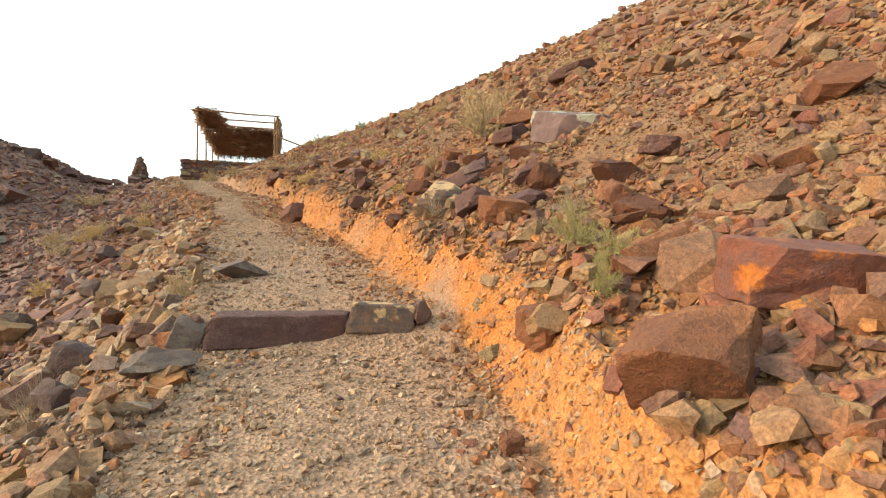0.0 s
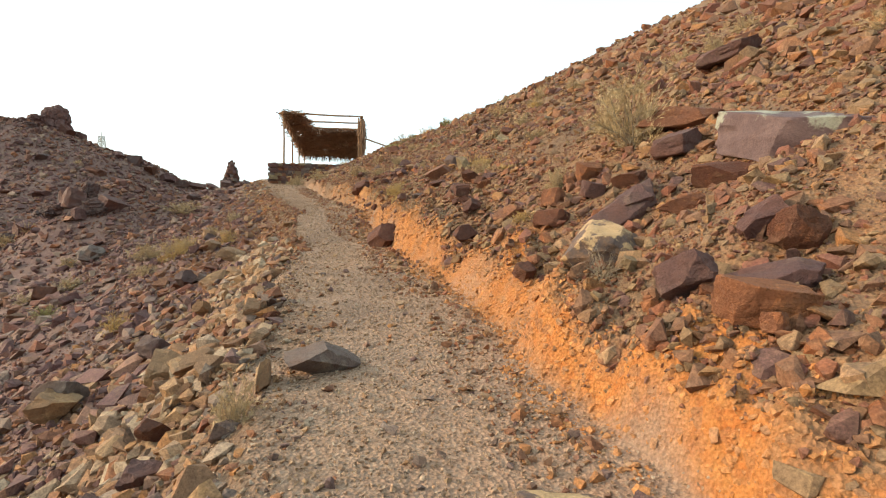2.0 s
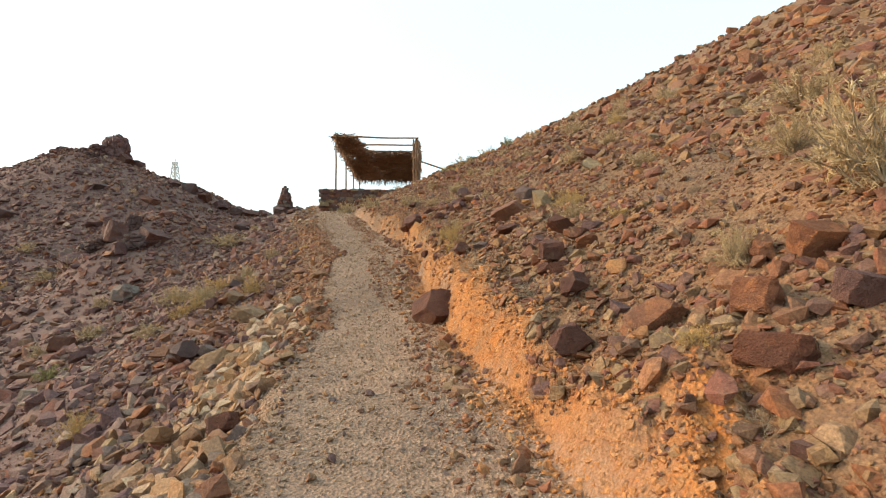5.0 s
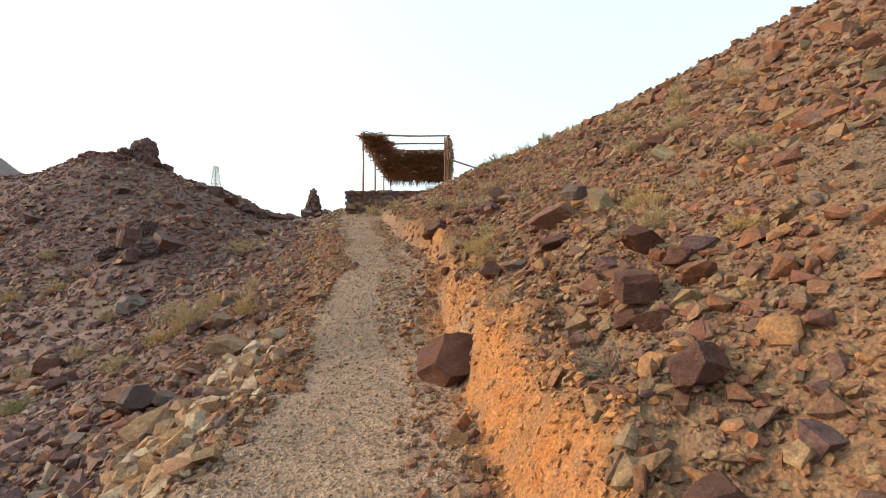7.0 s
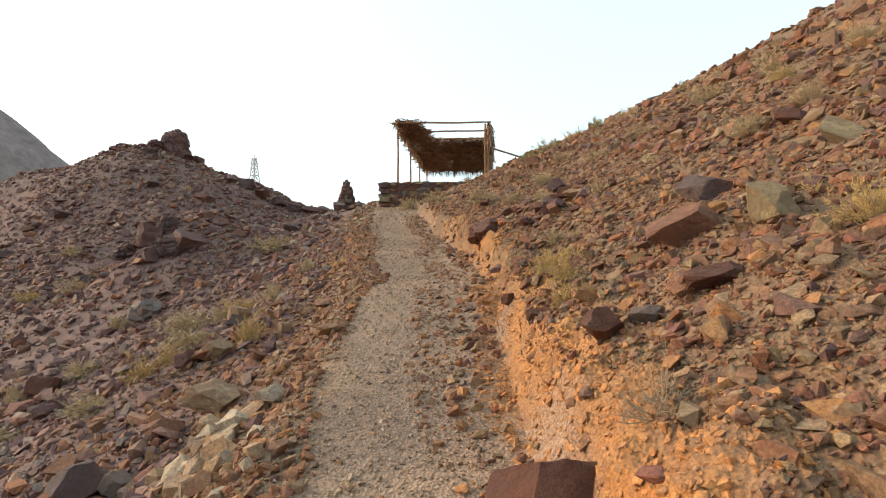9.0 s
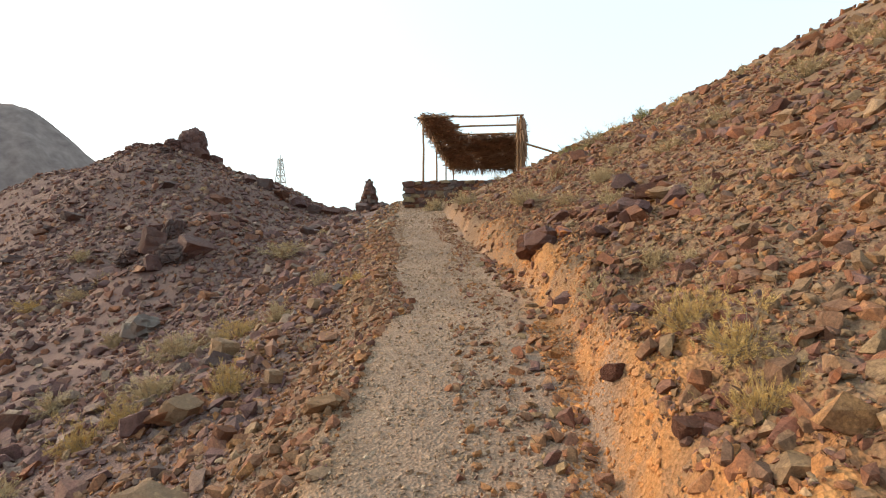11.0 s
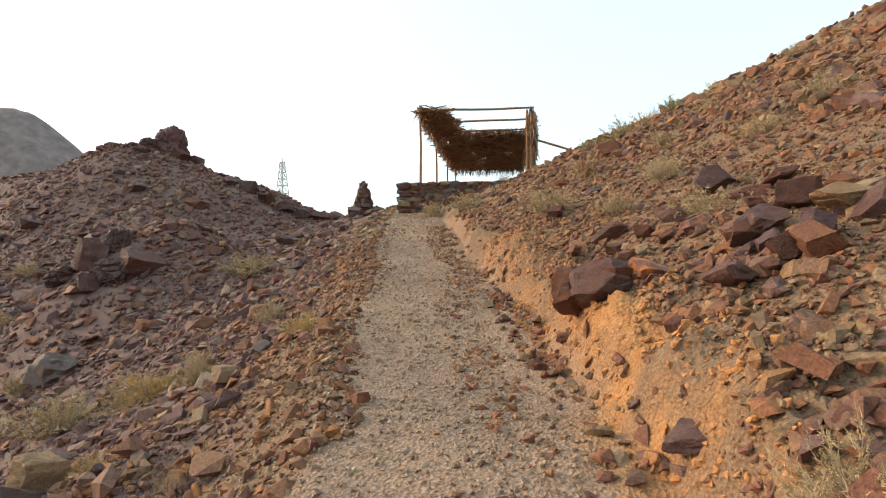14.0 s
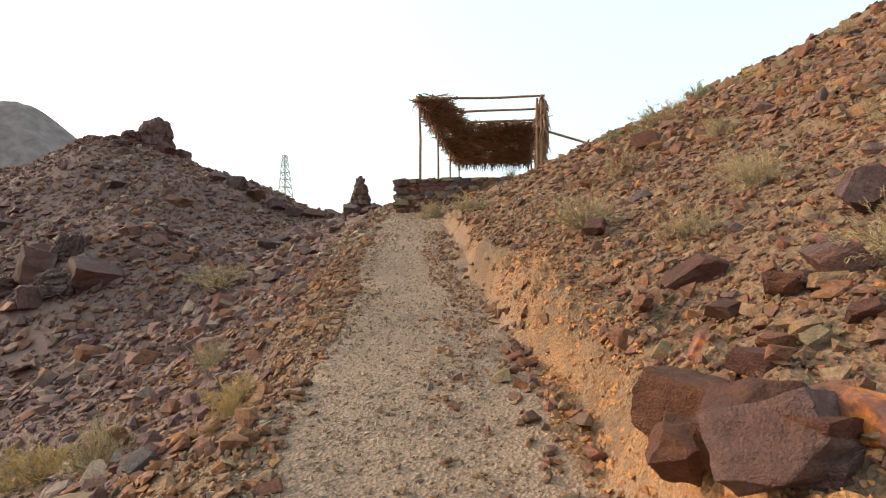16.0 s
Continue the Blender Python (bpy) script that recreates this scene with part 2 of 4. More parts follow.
g1, g2, g3, g4 = noise_tex(gn, gco, 1.3, 4), noise_tex(gn, gco, 9, 5, 0.7), noise_tex(gn, gco, 70, 3, 0.7), noise_tex(gn, gco, 0.22, 3)
vor = node(gn, "ShaderNodeTexVoronoi", Scale=42.0)
gn.links.new(gco, vor.inputs["Vector"])
vor2 = node(gn, "ShaderNodeTexVoronoi", Scale=17.0)
gn.links.new(gco, vor2.inputs["Vector"])
pebble = ramp(gn, vor.outputs["Color"], [(0.0, (0.22, 0.16, 0.125)), (0.35, (0.28, 0.20, 0.15)), (0.65, (0.34, 0.25, 0.18)), (1.0, (0.48, 0.38, 0.29))])
trail_col = mix(gn, 0.55, pebble, mix(gn, grey(gn, g1, 0.35, 0.65), (0.30, 0.195, 0.135), (0.38, 0.24, 0.155)))
bank_col = mix(gn, grey(gn, g2, 0.35, 0.68), (0.45, 0.150, 0.038), (0.54, 0.245, 0.08))
bank_tan = mix(gn, grey(gn, g2, 0.35, 0.68), (0.41, 0.185, 0.066), (0.55, 0.285, 0.115))
bank_col = mix(gn, attr(gn, "rust"), bank_tan, bank_col)
stone_col = ramp(gn, vor2.outputs["Color"], [(0.0, (0.12, 0.075, 0.06)), (0.4, (0.22, 0.13, 0.08)), (0.7, (0.30, 0.18, 0.10)), (1.0, (0.34, 0.25, 0.16))])
stone_left = ramp(gn, vor2.outputs["Color"], [(0.0, (0.11, 0.066, 0.066)), (0.4, (0.18, 0.106, 0.094)), (0.7, (0.24, 0.15, 0.12)), (1.0, (0.30, 0.22, 0.175))])
slope_col = mix(gn, 0.7, stone_col, mix(gn, grey(gn, g1, 0.35, 0.65), (0.20, 0.130, 0.082), (0.29, 0.170, 0.092)))
left_col = mix(gn, 0.72, stone_left, mix(gn, grey(gn, g1, 0.35, 0.65), (0.185, 0.112, 0.097), (0.265, 0.168, 0.130)))
slope_col = mix(gn, mix(gn, 0.75, (0, 0, 0), mix(gn, 1.0, attr(gn, "rust"), grey(gn, g1, 0.38, 0.62), 'MULTIPLY')), slope_col, mix(gn, 0.4, stone_col, (0.42, 0.185, 0.07)))
slope_col = mix(gn, attr(gn, "west"), slope_col, left_col)
worn = noise_tex(gn, gco, 0.55, 3)
trail_col = mix(gn, 0.8, trail_col, ramp(gn, worn, [(0.35, (0.72, 0.72, 0.74)), (0.65, (1.12, 1.08, 1.02))]), 'MULTIPLY')
spill = mix(gn, grey(gn, g2, 0.35, 0.65), (0.46, 0.245, 0.135), (0.55, 0.325, 0.20))
trail_col = mix(gn, mix(gn, 1.0, attr(gn, "spill"), grey(gn, g1, 0.25, 0.6), 'MULTIPLY'), trail_col, mix(gn, 0.35, spill, pebble))
gcol = mix(gn, attr(gn, "trail"), slope_col, trail_col)
bank_col = mix(gn, grey(gn, vor2.outputs["Color"], 0.62, 0.8), bank_col, mix(gn, 0.5, bank_col, (0.25, 0.14, 0.08)))
gcol = mix(gn, attr(gn, "cut"), gcol, bank_col)
gcol = mix(gn, 0.6, gcol, ramp(gn, g3, [(0.32, (0.42, 0.40, 0.38)), (0.65, (1.15, 1.12, 1.1))]), 'MULTIPLY')
gn.links.new(gcol, gp.inputs["Base Color"])
gp.inputs["Roughness"].default_value = 0.95
bump(gn, gp, mix(gn, 0.5, vor.outputs["Distance"], mix(gn, 0.5, g2, g3)), 1.0, 0.035)


def plain(name, c1, c2, scale, rough=0.8, stretch=None):
    m, n, p = material(name)
    co = n.nodes.new("ShaderNodeTexCoord").outputs["Object"]
    if stretch:
        mp = n.nodes.new("ShaderNodeMapping")
        mp.inputs["Scale"].default_value = stretch
        n.links.new(co, mp.inputs["Vector"])
        co = mp.outputs["Vector"]
    f = noise_tex(n, co, scale, 5, 0.65)
    n.links.new(mix(n, grey(n, f, 0.3, 0.7), c1, c2), p.inputs["Base Color"])
    p.inputs["Roughness"].default_value = rough
    bump(n, p, f, 0.4, 0.01)
    return m


pole_mat = plain("weathered_pole_wood", (0.20, 0.105, 0.05), (0.36, 0.20, 0.10), 9, 0.8, (6, 6, 0.7))
thatch_mat = plain("dry_palm_thatch", (0.16, 0.092, 0.060), (0.40, 0.245, 0.150), 14)
mast_mat = plain("galvanised_steel", (0.50, 0.47, 0.42), (0.60, 0.56, 0.50), 3, 0.6)
far_rock = plain("far_mountain_rock", (0.14, 0.10, 0.09), (0.26, 0.195, 0.17), 0.16, 0.95)
twig_mat = plain("dry_twigs", (0.20, 0.15, 0.095), (0.34, 0.27, 0.18), 8)


def leaf_material(name, a, b):
    m, n, p = material(name)
    rnd = n.nodes.new("ShaderNodeNewGeometry").outputs["Random Per Island"]
    n.links.new(ramp(n, rnd, [(0, a), (1, b)]), p.inputs["Base Color"])
    p.inputs["Roughness"].default_value = 0.8
    return m


leaf_mats = {"green": leaf_material("green_scrub", (0.22, 0.20, 0.07), (0.36, 0.32, 0.13)),
             "yellow": leaf_material("yellow_scrub", (0.42, 0.27, 0.085), (0.57, 0.38, 0.15)),
             "straw": leaf_material("straw_scrub", (0.37, 0.26, 0.125), (0.52, 0.39, 0.22)),
             "grey": leaf_material("grey_dead_scrub", (0.20, 0.16, 0.115), (0.34, 0.28, 0.20))}


# ---------------------------------------------------------------- mesh helpers
def link_mesh(name, verts, faces, mat, parent=None, label="", smooth=False):
    me = bpy.data.meshes.new(name)
    me.from_pydata(verts, [], faces)
    me.materials.append(mat)
    if smooth:
        me.polygons.foreach_set("use_smooth", [True] * len(me.polygons))
    ob = new(name, me)
    if parent is not None:
        ob.parent = parent
    return tagged(ob, label)


def part(name, bm, mat, parent=None, label="", smooth=False):
    me = bpy.data.meshes.new(name)
    bm.to_mesh(me)
    bm.free()
    me.materials.append(mat)
    if smooth:
        me.polygons.foreach_set("use_smooth", [True] * len(me.polygons))
    ob = new(name, me)
    if parent is not None:
        ob.parent = parent
    return tagged(ob, label)


def big_mesh(name, verts, tris, mat):
    """One mesh of triangles from arrays."""
    me = bpy.data.meshes.new(name)
    me.vertices.add(len(verts))
    me.vertices.foreach_set("co", np.ascontiguousarray(verts, np.float32).ravel())
    me.loops.add(len(tris) * 3)
    me.loops.foreach_set("vertex_index", np.ascontiguousarray(tris, np.int32).ravel())
    me.polygons.add(len(tris))
    me.polygons.foreach_set("loop_start", np.arange(0, len(tris) * 3, 3, dtype=np.int32))
    me.polygons.foreach_set("use_smooth", np.zeros(len(tris), bool))
    me.update(calc_edges=True)
    me.materials.append(mat)
    return new(name, me)


# ---------------------------------------------------------------- the ground, one sheet to the horizon
def graded(knots):
    """Coordinates along a line: (from, to, step) stretches, joined."""
    out = []
    for a, b, step in knots:
        out.append(np.linspace(a, b, max(2, int(round((b - a) / step)) + 1))[:-1])
    return np.concatenate(out + [[knots[-1][1]]])


gv = graded([(-1500, -300, 150), (-300, -60, 30), (-60, -12, 4), (-12, -1, 0.6), (-1, 12, 0.06), (12, 26, 0.09), (26, 45, 0.3), (45, 90, 0.9),
             (90, 260, 8), (260, 1500, 150)])
gd = graded([(-1500, -300, 150), (-300, -90, 20), (-90, -50, 2.5), (-50, -22, 0.5), (-22, -8, 0.3), (-8, -2.6, 0.13), (-2.6, 0.7, 0.07), (0.7, 2.2, 0.035),
             (2.2, 6, 0.10), (6, 16, 0.25), (16, 60, 0.7), (60, 120, 3), (120, 300, 20), (300, 1500, 150)])
DD, VV = np.meshgrid(gd, gv)
XX = DD + trail_x(np.clip(VV, -40, 100))
ZZ = land(XX, VV)
nv, nd = VV.shape
ground_me = bpy.data.meshes.new("ground")
ids = np.arange(nv * nd).reshape(nv, nd)
quads = np.stack([ids[:-1, :-1], ids[:-1, 1:], ids[1:, 1:], ids[1:, :-1]], -1).reshape(-1, 4)
ground_me.vertices.add(nv * nd)
ground_me.vertices.foreach_set("co", np.stack([XX, VV, ZZ], -1).astype(np.float32).ravel())
ground_me.loops.add(quads.size)
ground_me.loops.foreach_set("vertex_index", quads.astype(np.int32).ravel())
ground_me.polygons.add(len(quads))
ground_me.polygons.foreach_set("loop_start", np.arange(0, quads.size, 4, dtype=np.int32))
ground_me.polygons.foreach_set("use_smooth", np.ones(len(quads), bool))
ground_me.update(calc_edges=True)
ER, EL = edge_right(VV) - 0.85, edge_left(VV) - 0.85
edge_n = 0.22 * fbm(XX, VV, 0.7, 3, 61)
soil = {"trail": (1 - sstep(0.62, 1.25, np.where(DD > 0, DD - ER, -DD - EL) + edge_n)) * (1 - sstep(50, 70, VV)),
        "cut": sstep(0.72, 0.95, DD - ER + 0.8 * edge_n) * (1 - sstep(np.interp(VV, [2, 4.5, 11, 13], [1.12, 1.02, 1.02, 0.97]), np.interp(VV, [2, 4.5, 11, 13], [1.6, 1.36, 1.36, 1.18]), DD - ER + 1.6 * edge_n)) * (1 - sstep(24, 30, VV)) * (1 - 0.62 * sstep(17, 19.5, VV)) * (1 - 0.5 * sstep(0.0, 0.8, fbm(XX, VV, 1.1, 3, 71))),
        "spill": sstep(-0.5, 0.9, DD - ER) * (0.25 + 0.75 * (1 - sstep(8, 13, VV))),
        "rust": (1 - sstep(7, 14, VV)) * (0.35 + 0.65 * sstep(2.0, 3.6, VV)),
        "west": 1 - sstep(-2.2, -1.2, DD + EL + 2 * edge_n)}
for key, val in soil.items():
    a = ground_me.attributes.new(key, 'FLOAT', 'POINT')
    a.data.foreach_set("value", np.ascontiguousarray(val, np.float32).ravel())
ground_me.materials.append(ground_mat)
tagged(new("ground", ground_me), "stony desert hillside with gravel trail and orange cut bank", "ground", kind="structure")


# ---------------------------------------------------------------- stones
def hull(points):
    bm = bmesh.new()
    for q in points:
        bm.verts.new(q)
    r = bmesh.ops.convex_hull(bm, input=bm.verts)
    bmesh.ops.delete(bm, geom=[v for v in bm.verts if not v.link_faces], context='VERTS')
    return bm


def stone_template(rng, n):
    """Small angular stone of about 2n-4 triangles, unit size."""
    q = rng.normal(size=(n, 3))
    q /= np.abs(q).max(1, keepdims=True) ** 0.7 * np.linalg.norm(q, axis=1, keepdims=True) ** 0.3
    q *= rng.uniform(0.85, 1.0, (n, 1)) * 0.5
    bm = hull(q)
    bmesh.ops.triangulate(bm, faces=bm.faces)
    bm.verts.index_update()
    v = np.array([w.co[:] for w in bm.verts])
    f = np.array([[w.index for w in g.verts] for g in bm.faces])
    bm.free()
    return v, f


srng = np.random.default_rng(7)
TEMPLATES = [stone_template(srng, 12) for _ in range(32)]
PEBBLES = [stone_template(srng, 7) for _ in range(12)]


def scatter(name, label, mat, x, y, size, rng, templates=TEMPLATES, flat=(0.35, 0.8), tilt=0.40, sink=0.16):
    """Loose stones lying on the ground at x, y, joined as one."""
    n = len(x)
    z = land(x, y)
    e = 0.12
    gx, gy = (land(x + e, y, False) - land(x - e, y, False)) / (2 * e), (land(x, y + e, False) - land(x, y - e, False)) / (2 * e)
    up = np.stack([-gx, -gy, np.ones(n)], 1) + rng.normal(size=(n, 3)) * tilt
    up /= np.linalg.norm(up, axis=1, keepdims=True)
    a = rng.uniform(0, 2 * np.pi, n)
    h = np.stack([np.cos(a), np.sin(a), np.zeros(n)], 1)
    s = np.cross(up, h)
    s /= np.linalg.norm(s, axis=1, keepdims=True)
    h = np.cross(s, up)
    lx, ly, lz = size, size * rng.uniform(0.55, 0.95, n), size * rng.uniform(flat[0], flat[1], n)
    verts, tris, base = [], [], 0
    pick = rng.integers(0, len(templates), n)
    for k, (tv, tf) in enumerate(templates):
        w = np.where(pick == k)[0]
        if not len(w):
            continue
        p = (tv[None, :, 0:1] * (h[w] * lx[w, None])[:, None] + tv[None, :, 1:2] * (s[w] * ly[w, None])[:, None]
             + tv[None, :, 2:3] * (up[w] * lz[w, None])[:, None])
        p += np.stack([x[w], y[w], z[w] + lz[w] * (0.5 - sink) * 0.75], 1)[:, None]
        verts.append(p.reshape(-1, 3))
        tris.append((tf[None] + (base + np.arange(len(w)) * len(tv))[:, None, None]).reshape(-1, 3))
        base += len(w) * len(tv)
    ob = big_mesh(name, np.concatenate(verts), np.concatenate(tris), mat)
    return tagged(ob, label, "rubble", kind="stuff")


def sizes(rng, n, lo, hi, power=2.2):
    u = rng.uniform(0, 1, n)
    return (lo ** (1 - power) + u * (hi ** (1 - power) - lo ** (1 - power))) ** (1 / (1 - power))


def strip(rng, n, v0, v1, d0, d1, bias=1.0):
    """Random places along the trail from v0 to v1, at d0 to d1 beside its middle; bias > 1 crowds them towards d0."""
    v = rng.uniform(v0, v1, n)
    d = d0 + (d1 - d0) * rng.uniform(0, 1, n) ** bias
    if d0 > 0.5:
        d = d + edge_right(v) - 0.85
    elif max(d0, d1) < -0.5:
        d = d - edge_left(v) + 0.85
    return trail_x(v) + d + 0.2 * fbm(v, v * 0 + 7.7, 1.3, 3, 15), v


def patchy(rng, x, y, size, keep, seed):
    f = fbm(x, y, size, 2, seed)
    k = f > np.quantile(f, 1 - keep) + 0.0 * x
    k |= rng.uniform(0, 1, len(x)) < 0.35
    return x[k], y[k]


def lay(name, label, mat, n, v0, v1, d0, d1, lo, hi, seed, bias=1.0, power=2.2, patch=0.75, **more):
    rng = np.random.default_rng(seed)
    x, y = strip(rng, n, v0, v1, d0, d1, bias)
    x, y = patchy(rng, x, y, 1.6, patch, seed)
    return scatter(name, label, mat, x, y, sizes(rng, len(x), lo, hi, power), rng, **more)


SLOPE = "loose angular red and brown stones on the hillside"
lay("slope_rubble", SLOPE, rubble_right, 30000, 0.2, 16.6, 1.18, 5.5, 0.030, 0.20, 101, 1.3, 2.55, 0.9)
lay("slope_rubble", SLOPE, rubble_right, 20000, 16.6, 26, 1.18, 7, 0.028, 0.16, 127, 1.2, 2.6, 0.9)
lay("slope_rubble", SLOPE, rubble_right, 22000, 0.2, 24, 1.1, 5.0, 0.018, 0.06, 113, 1.3, 2.2, 0.9, templates=PEBBLES)
lay("slope_rubble", SLOPE, rubble_right, 36000, 0.6, 20, 1.16, 3.6, 0.014, 0.05, 119, 1.2, 2.3, 0.95, templates=PEBBLES)
lay("slope_rubble", SLOPE, rubble_right, 32000, 3, 34, 4.5, 16, 0.055, 0.36, 102, 1.3, 2.5, 0.9)
lay("slope_rubble", SLOPE, rubble_right, 13000, 14, 75, 10, 60, 0.16, 0.8, 103, 1.3, 2.1)
lay("slope_rubble", SLOPE, rubble_right, 12000, 24, 44, 1.2, 10, 0.06, 0.30, 104, 1.0, 2.5)
GULLY = "dark purplish broken stones on the shaded gully side"
lay("gully_rubble", GULLY, rubble_left, 17000, 2, 26, -8, -1.8, 0.045, 0.32, 105, 1.0, 2.35, 0.8)
lay("gully_rubble", GULLY, rubble_left, 20000, 3, 22, -6, -1.4, 0.02, 0.06, 120, 1.0, 2.2, 0.95, templates=PEBBLES)
lay("gully_rubble", GULLY, rubble_left, 15000, 8, 36, -22, -6, 0.08, 0.5, 106, 1.0, 2.35, 0.8)
lay("gully_rubble", GULLY, rubble_left, 26000, 20, 46, -40, -3, 0.08, 0.55, 107, 1.0, 2.5, 0.8)
lay("gully_rubble", GULLY, rubble_left, 9000, -12, 12, -24, -1.6, 0.07, 0.45, 123, 1.0, 2.2, 0.8)
lay("gully_rubble", GULLY, rubble_left, 5000, -40, 24, -70, -18, 0.2, 0.9, 124, 1.0, 2.2, 0.8)
lay("slope_rubble", SLOPE, rubble_right, 9000, -12, 4, 1.3, 18, 0.06, 0.4, 125, 1.2, 2.2, 0.8)
lay("slope_rubble", SLOPE, rubble_right, 5000, -40, 16, 14, 60, 0.2, 0.8, 126, 1.0, 2.2, 0.8)
BERM = "tan, rust and grey stones heaped along the trail edge"
lay("trail_edge_rubble", BERM, rubble_berm, 4500, 0.8, 10, -0.9, -3.0, 0.04, 0.24, 108, 1.3, 2.2, 0.9)
lay("trail_edge_rubble", BERM, rusty_mat, 12000, 9, 26, -0.75, -4.6, 0.03, 0.16, 129, 1.4, 2.4, 0.9)
lay("slope_rubble", SLOPE, rubble_right, 2600, 0.2, 3.6, 0.92, 2.4, 0.03, 0.17, 130, 1.0, 2.2, 0.9)
lay("trail_edge_rubble", BERM, rubble_berm, 9000, 0.8, 26, -0.5, -1.7, 0.018, 0.07, 114, 1.0, 2.2, 0.9)
lay("trail_edge_rubble", BERM, rusty_mat, 3600, 0.8, 26, 0.42, 0.86, 0.018, 0.10, 109, 1.0, 2.3, 0.9)
lay("trail_edge_rubble", BERM, heap_mat, 1400, 3.6, 12, -1.15, -2.1, 0.08, 0.30, 116, 1.0, 1.9, 0.6)
lay("trail_edge_rubble", BERM, rubble_berm, 1500, 24, 37, -0.9, -2.2, 0.08, 0.30, 117, 1.3, 2.0, 0.9)
lay("trail_edge_rubble", BERM, rusty_mat, 6000, 4, 32, -1.0, -3.8, 0.04, 0.2, 121, 1.2, 2.2, 0.8)
lay("trail_edge_rubble", BERM, rubble_right, 800, 7, 26, 0.52, 0.92, 0.05, 0.17, 128, 1.0, 2.2, 0.7)
CLODS = "crumbled orange earth clods on the cut bank"
lay("bank_clods", CLODS, clod_mat, 22000, 0.8, 21, 0.74, 1.34, 0.010, 0.075, 115, 1.0, 2.0, 0.95, sink=0.42)
GRAVEL = "fine grey and tan gravel lying on the trail"
lay("trail_gravel", GRAVEL, grit, 34000, 0.6, 12, -1.2, 1.0, 0.012, 0.042, 110, 1.0, 2.4, 0.95, templates=PEBBLES)
lay("trail_gravel", GRAVEL, grit, 20000, 12, 24, -1.2, 1.0, 0.014, 0.05, 111, 1.0, 2.4, 0.95, templates=PEBBLES)
lay("trail_gravel", GRAVEL, rubble_berm, 500, 0.8, 20, -0.9, 0.9, 0.035, 0.09, 122, 1.0, 2.4, 0.7)
lay("trail_gravel", GRAVEL, grit, 5000, 24, 37, -1.2, 1.0, 0.025, 0.09, 118, 1.0, 2.3, 0.95, templates=PEBBLES)
lay("trail_gravel", GRAVEL, grit, 1200, 0.8, 3.4, -1.2, 1.1, 0.022, 0.07, 112, 1.0, 2.2, 0.9)


# ---------------------------------------------------------------- single rocks
def finish_rock(bm, seed, rough=1.0):
    """Worn edges, small chips and uneven faces on a convex block, fitted to a unit box."""
    bmesh.ops.dissolve_limit(bm, angle_limit=radians(7), verts=bm.verts, edges=bm.edges)
    bmesh.ops.bevel(bm, geom=bm.edges, offset=0.020, segments=2, profile=0.6, affect='EDGES', clamp_overlap=True)
    bmesh.ops.triangulate(bm, faces=bm.faces)
    for limit in (0.25, 0.13, 0.08):
        long = [e for e in bm.edges if e.calc_length() > limit]
        bmesh.ops.subdivide_edges(bm, edges=long, cuts=1, use_grid_fill=True)
        bmesh.ops.triangulate(bm, faces=bm.faces)
    for v in bm.verts:
        q = v.co
        ledge = noise.noise(Vector((q.x * 1.5 + seed, q.y * 1.5, q.z * 5.0)))
        v.co = q + q.normalized() * rough * (0.040 * noise.noise(q * 3.1 + Vector((seed, 0, 0))) + 0.026 * noise.noise(q * 8 + Vector((0, seed, 0)))
                                             - 0.07 * max(0.0, ledge - 0.1))
    lo = Vector([min(v.co[k] for v in bm.verts) for k in range(3)])
    hi = Vector([max(v.co[k] for v in bm.verts) for k in range(3)])
    for v in bm.verts:
        v.co = Vector([(v.co[k] - lo[k]) / (hi[k] - lo[k]) - 0.5 for k in range(3)])
    me = bpy.data.meshes.new("rock")
    bm.to_mesh(me)
    bm.free()
    me.polygons.foreach_set("use_smooth", [True] * len(me.polygons))
    me.set_sharp_from_angle(angle=radians(22))
    return me


def cleave(bm, at, way):
    """Cut a convex block along a plane and keep the near side, closed again."""
    bmesh.ops.bisect_plane(bm, geom=bm.verts[:] + bm.edges[:] + bm.faces[:], plane_co=at, plane_no=way, clear_outer=True)
    left = [v.co.copy() for v in bm.verts]
    bm.free()
    return hull(left)


def rock_mesh(seed, cuts=11, lean=0.3, deep=0.34):
    """A broken rock of unit size: a skewed block cleaved along fracture planes, some of them in steps."""
    rng = np.random.default_rng(seed)
    bm = bmesh.new()
    bmesh.ops.create_cube(bm, size=1.0)
    turn = Matrix.Rotation(rng.uniform(0, 6.28), 3, 'Z') @ Matrix.Rotation(rng.normal() * 0.35, 3, 'X') @ Matrix.Rotation(rng.normal() * 0.35, 3, 'Y')
    shear = rng.normal(size=3) * lean
    for v in bm.verts:
        v.co.x += shear[0] * v.co.z
        v.co.y += shear[1] * v.co.x
        v.co.z += shear[2] * v.co.y
        v.co = turn @ v.co
    for k in range(cuts):
        n = Vector(rng.normal(size=3)).normalized()
        reach = max(v.co.dot(n) for v in bm.verts)
        bm = cleave(bm, n * max(deep, reach * rng.uniform(0.62, 0.94)), n)
    return finish_rock(bm, seed)


ROCK_SHAPES = [rock_mesh(200 + i, (9, 12, 7, 10)[i % 4]) for i in range(20)]


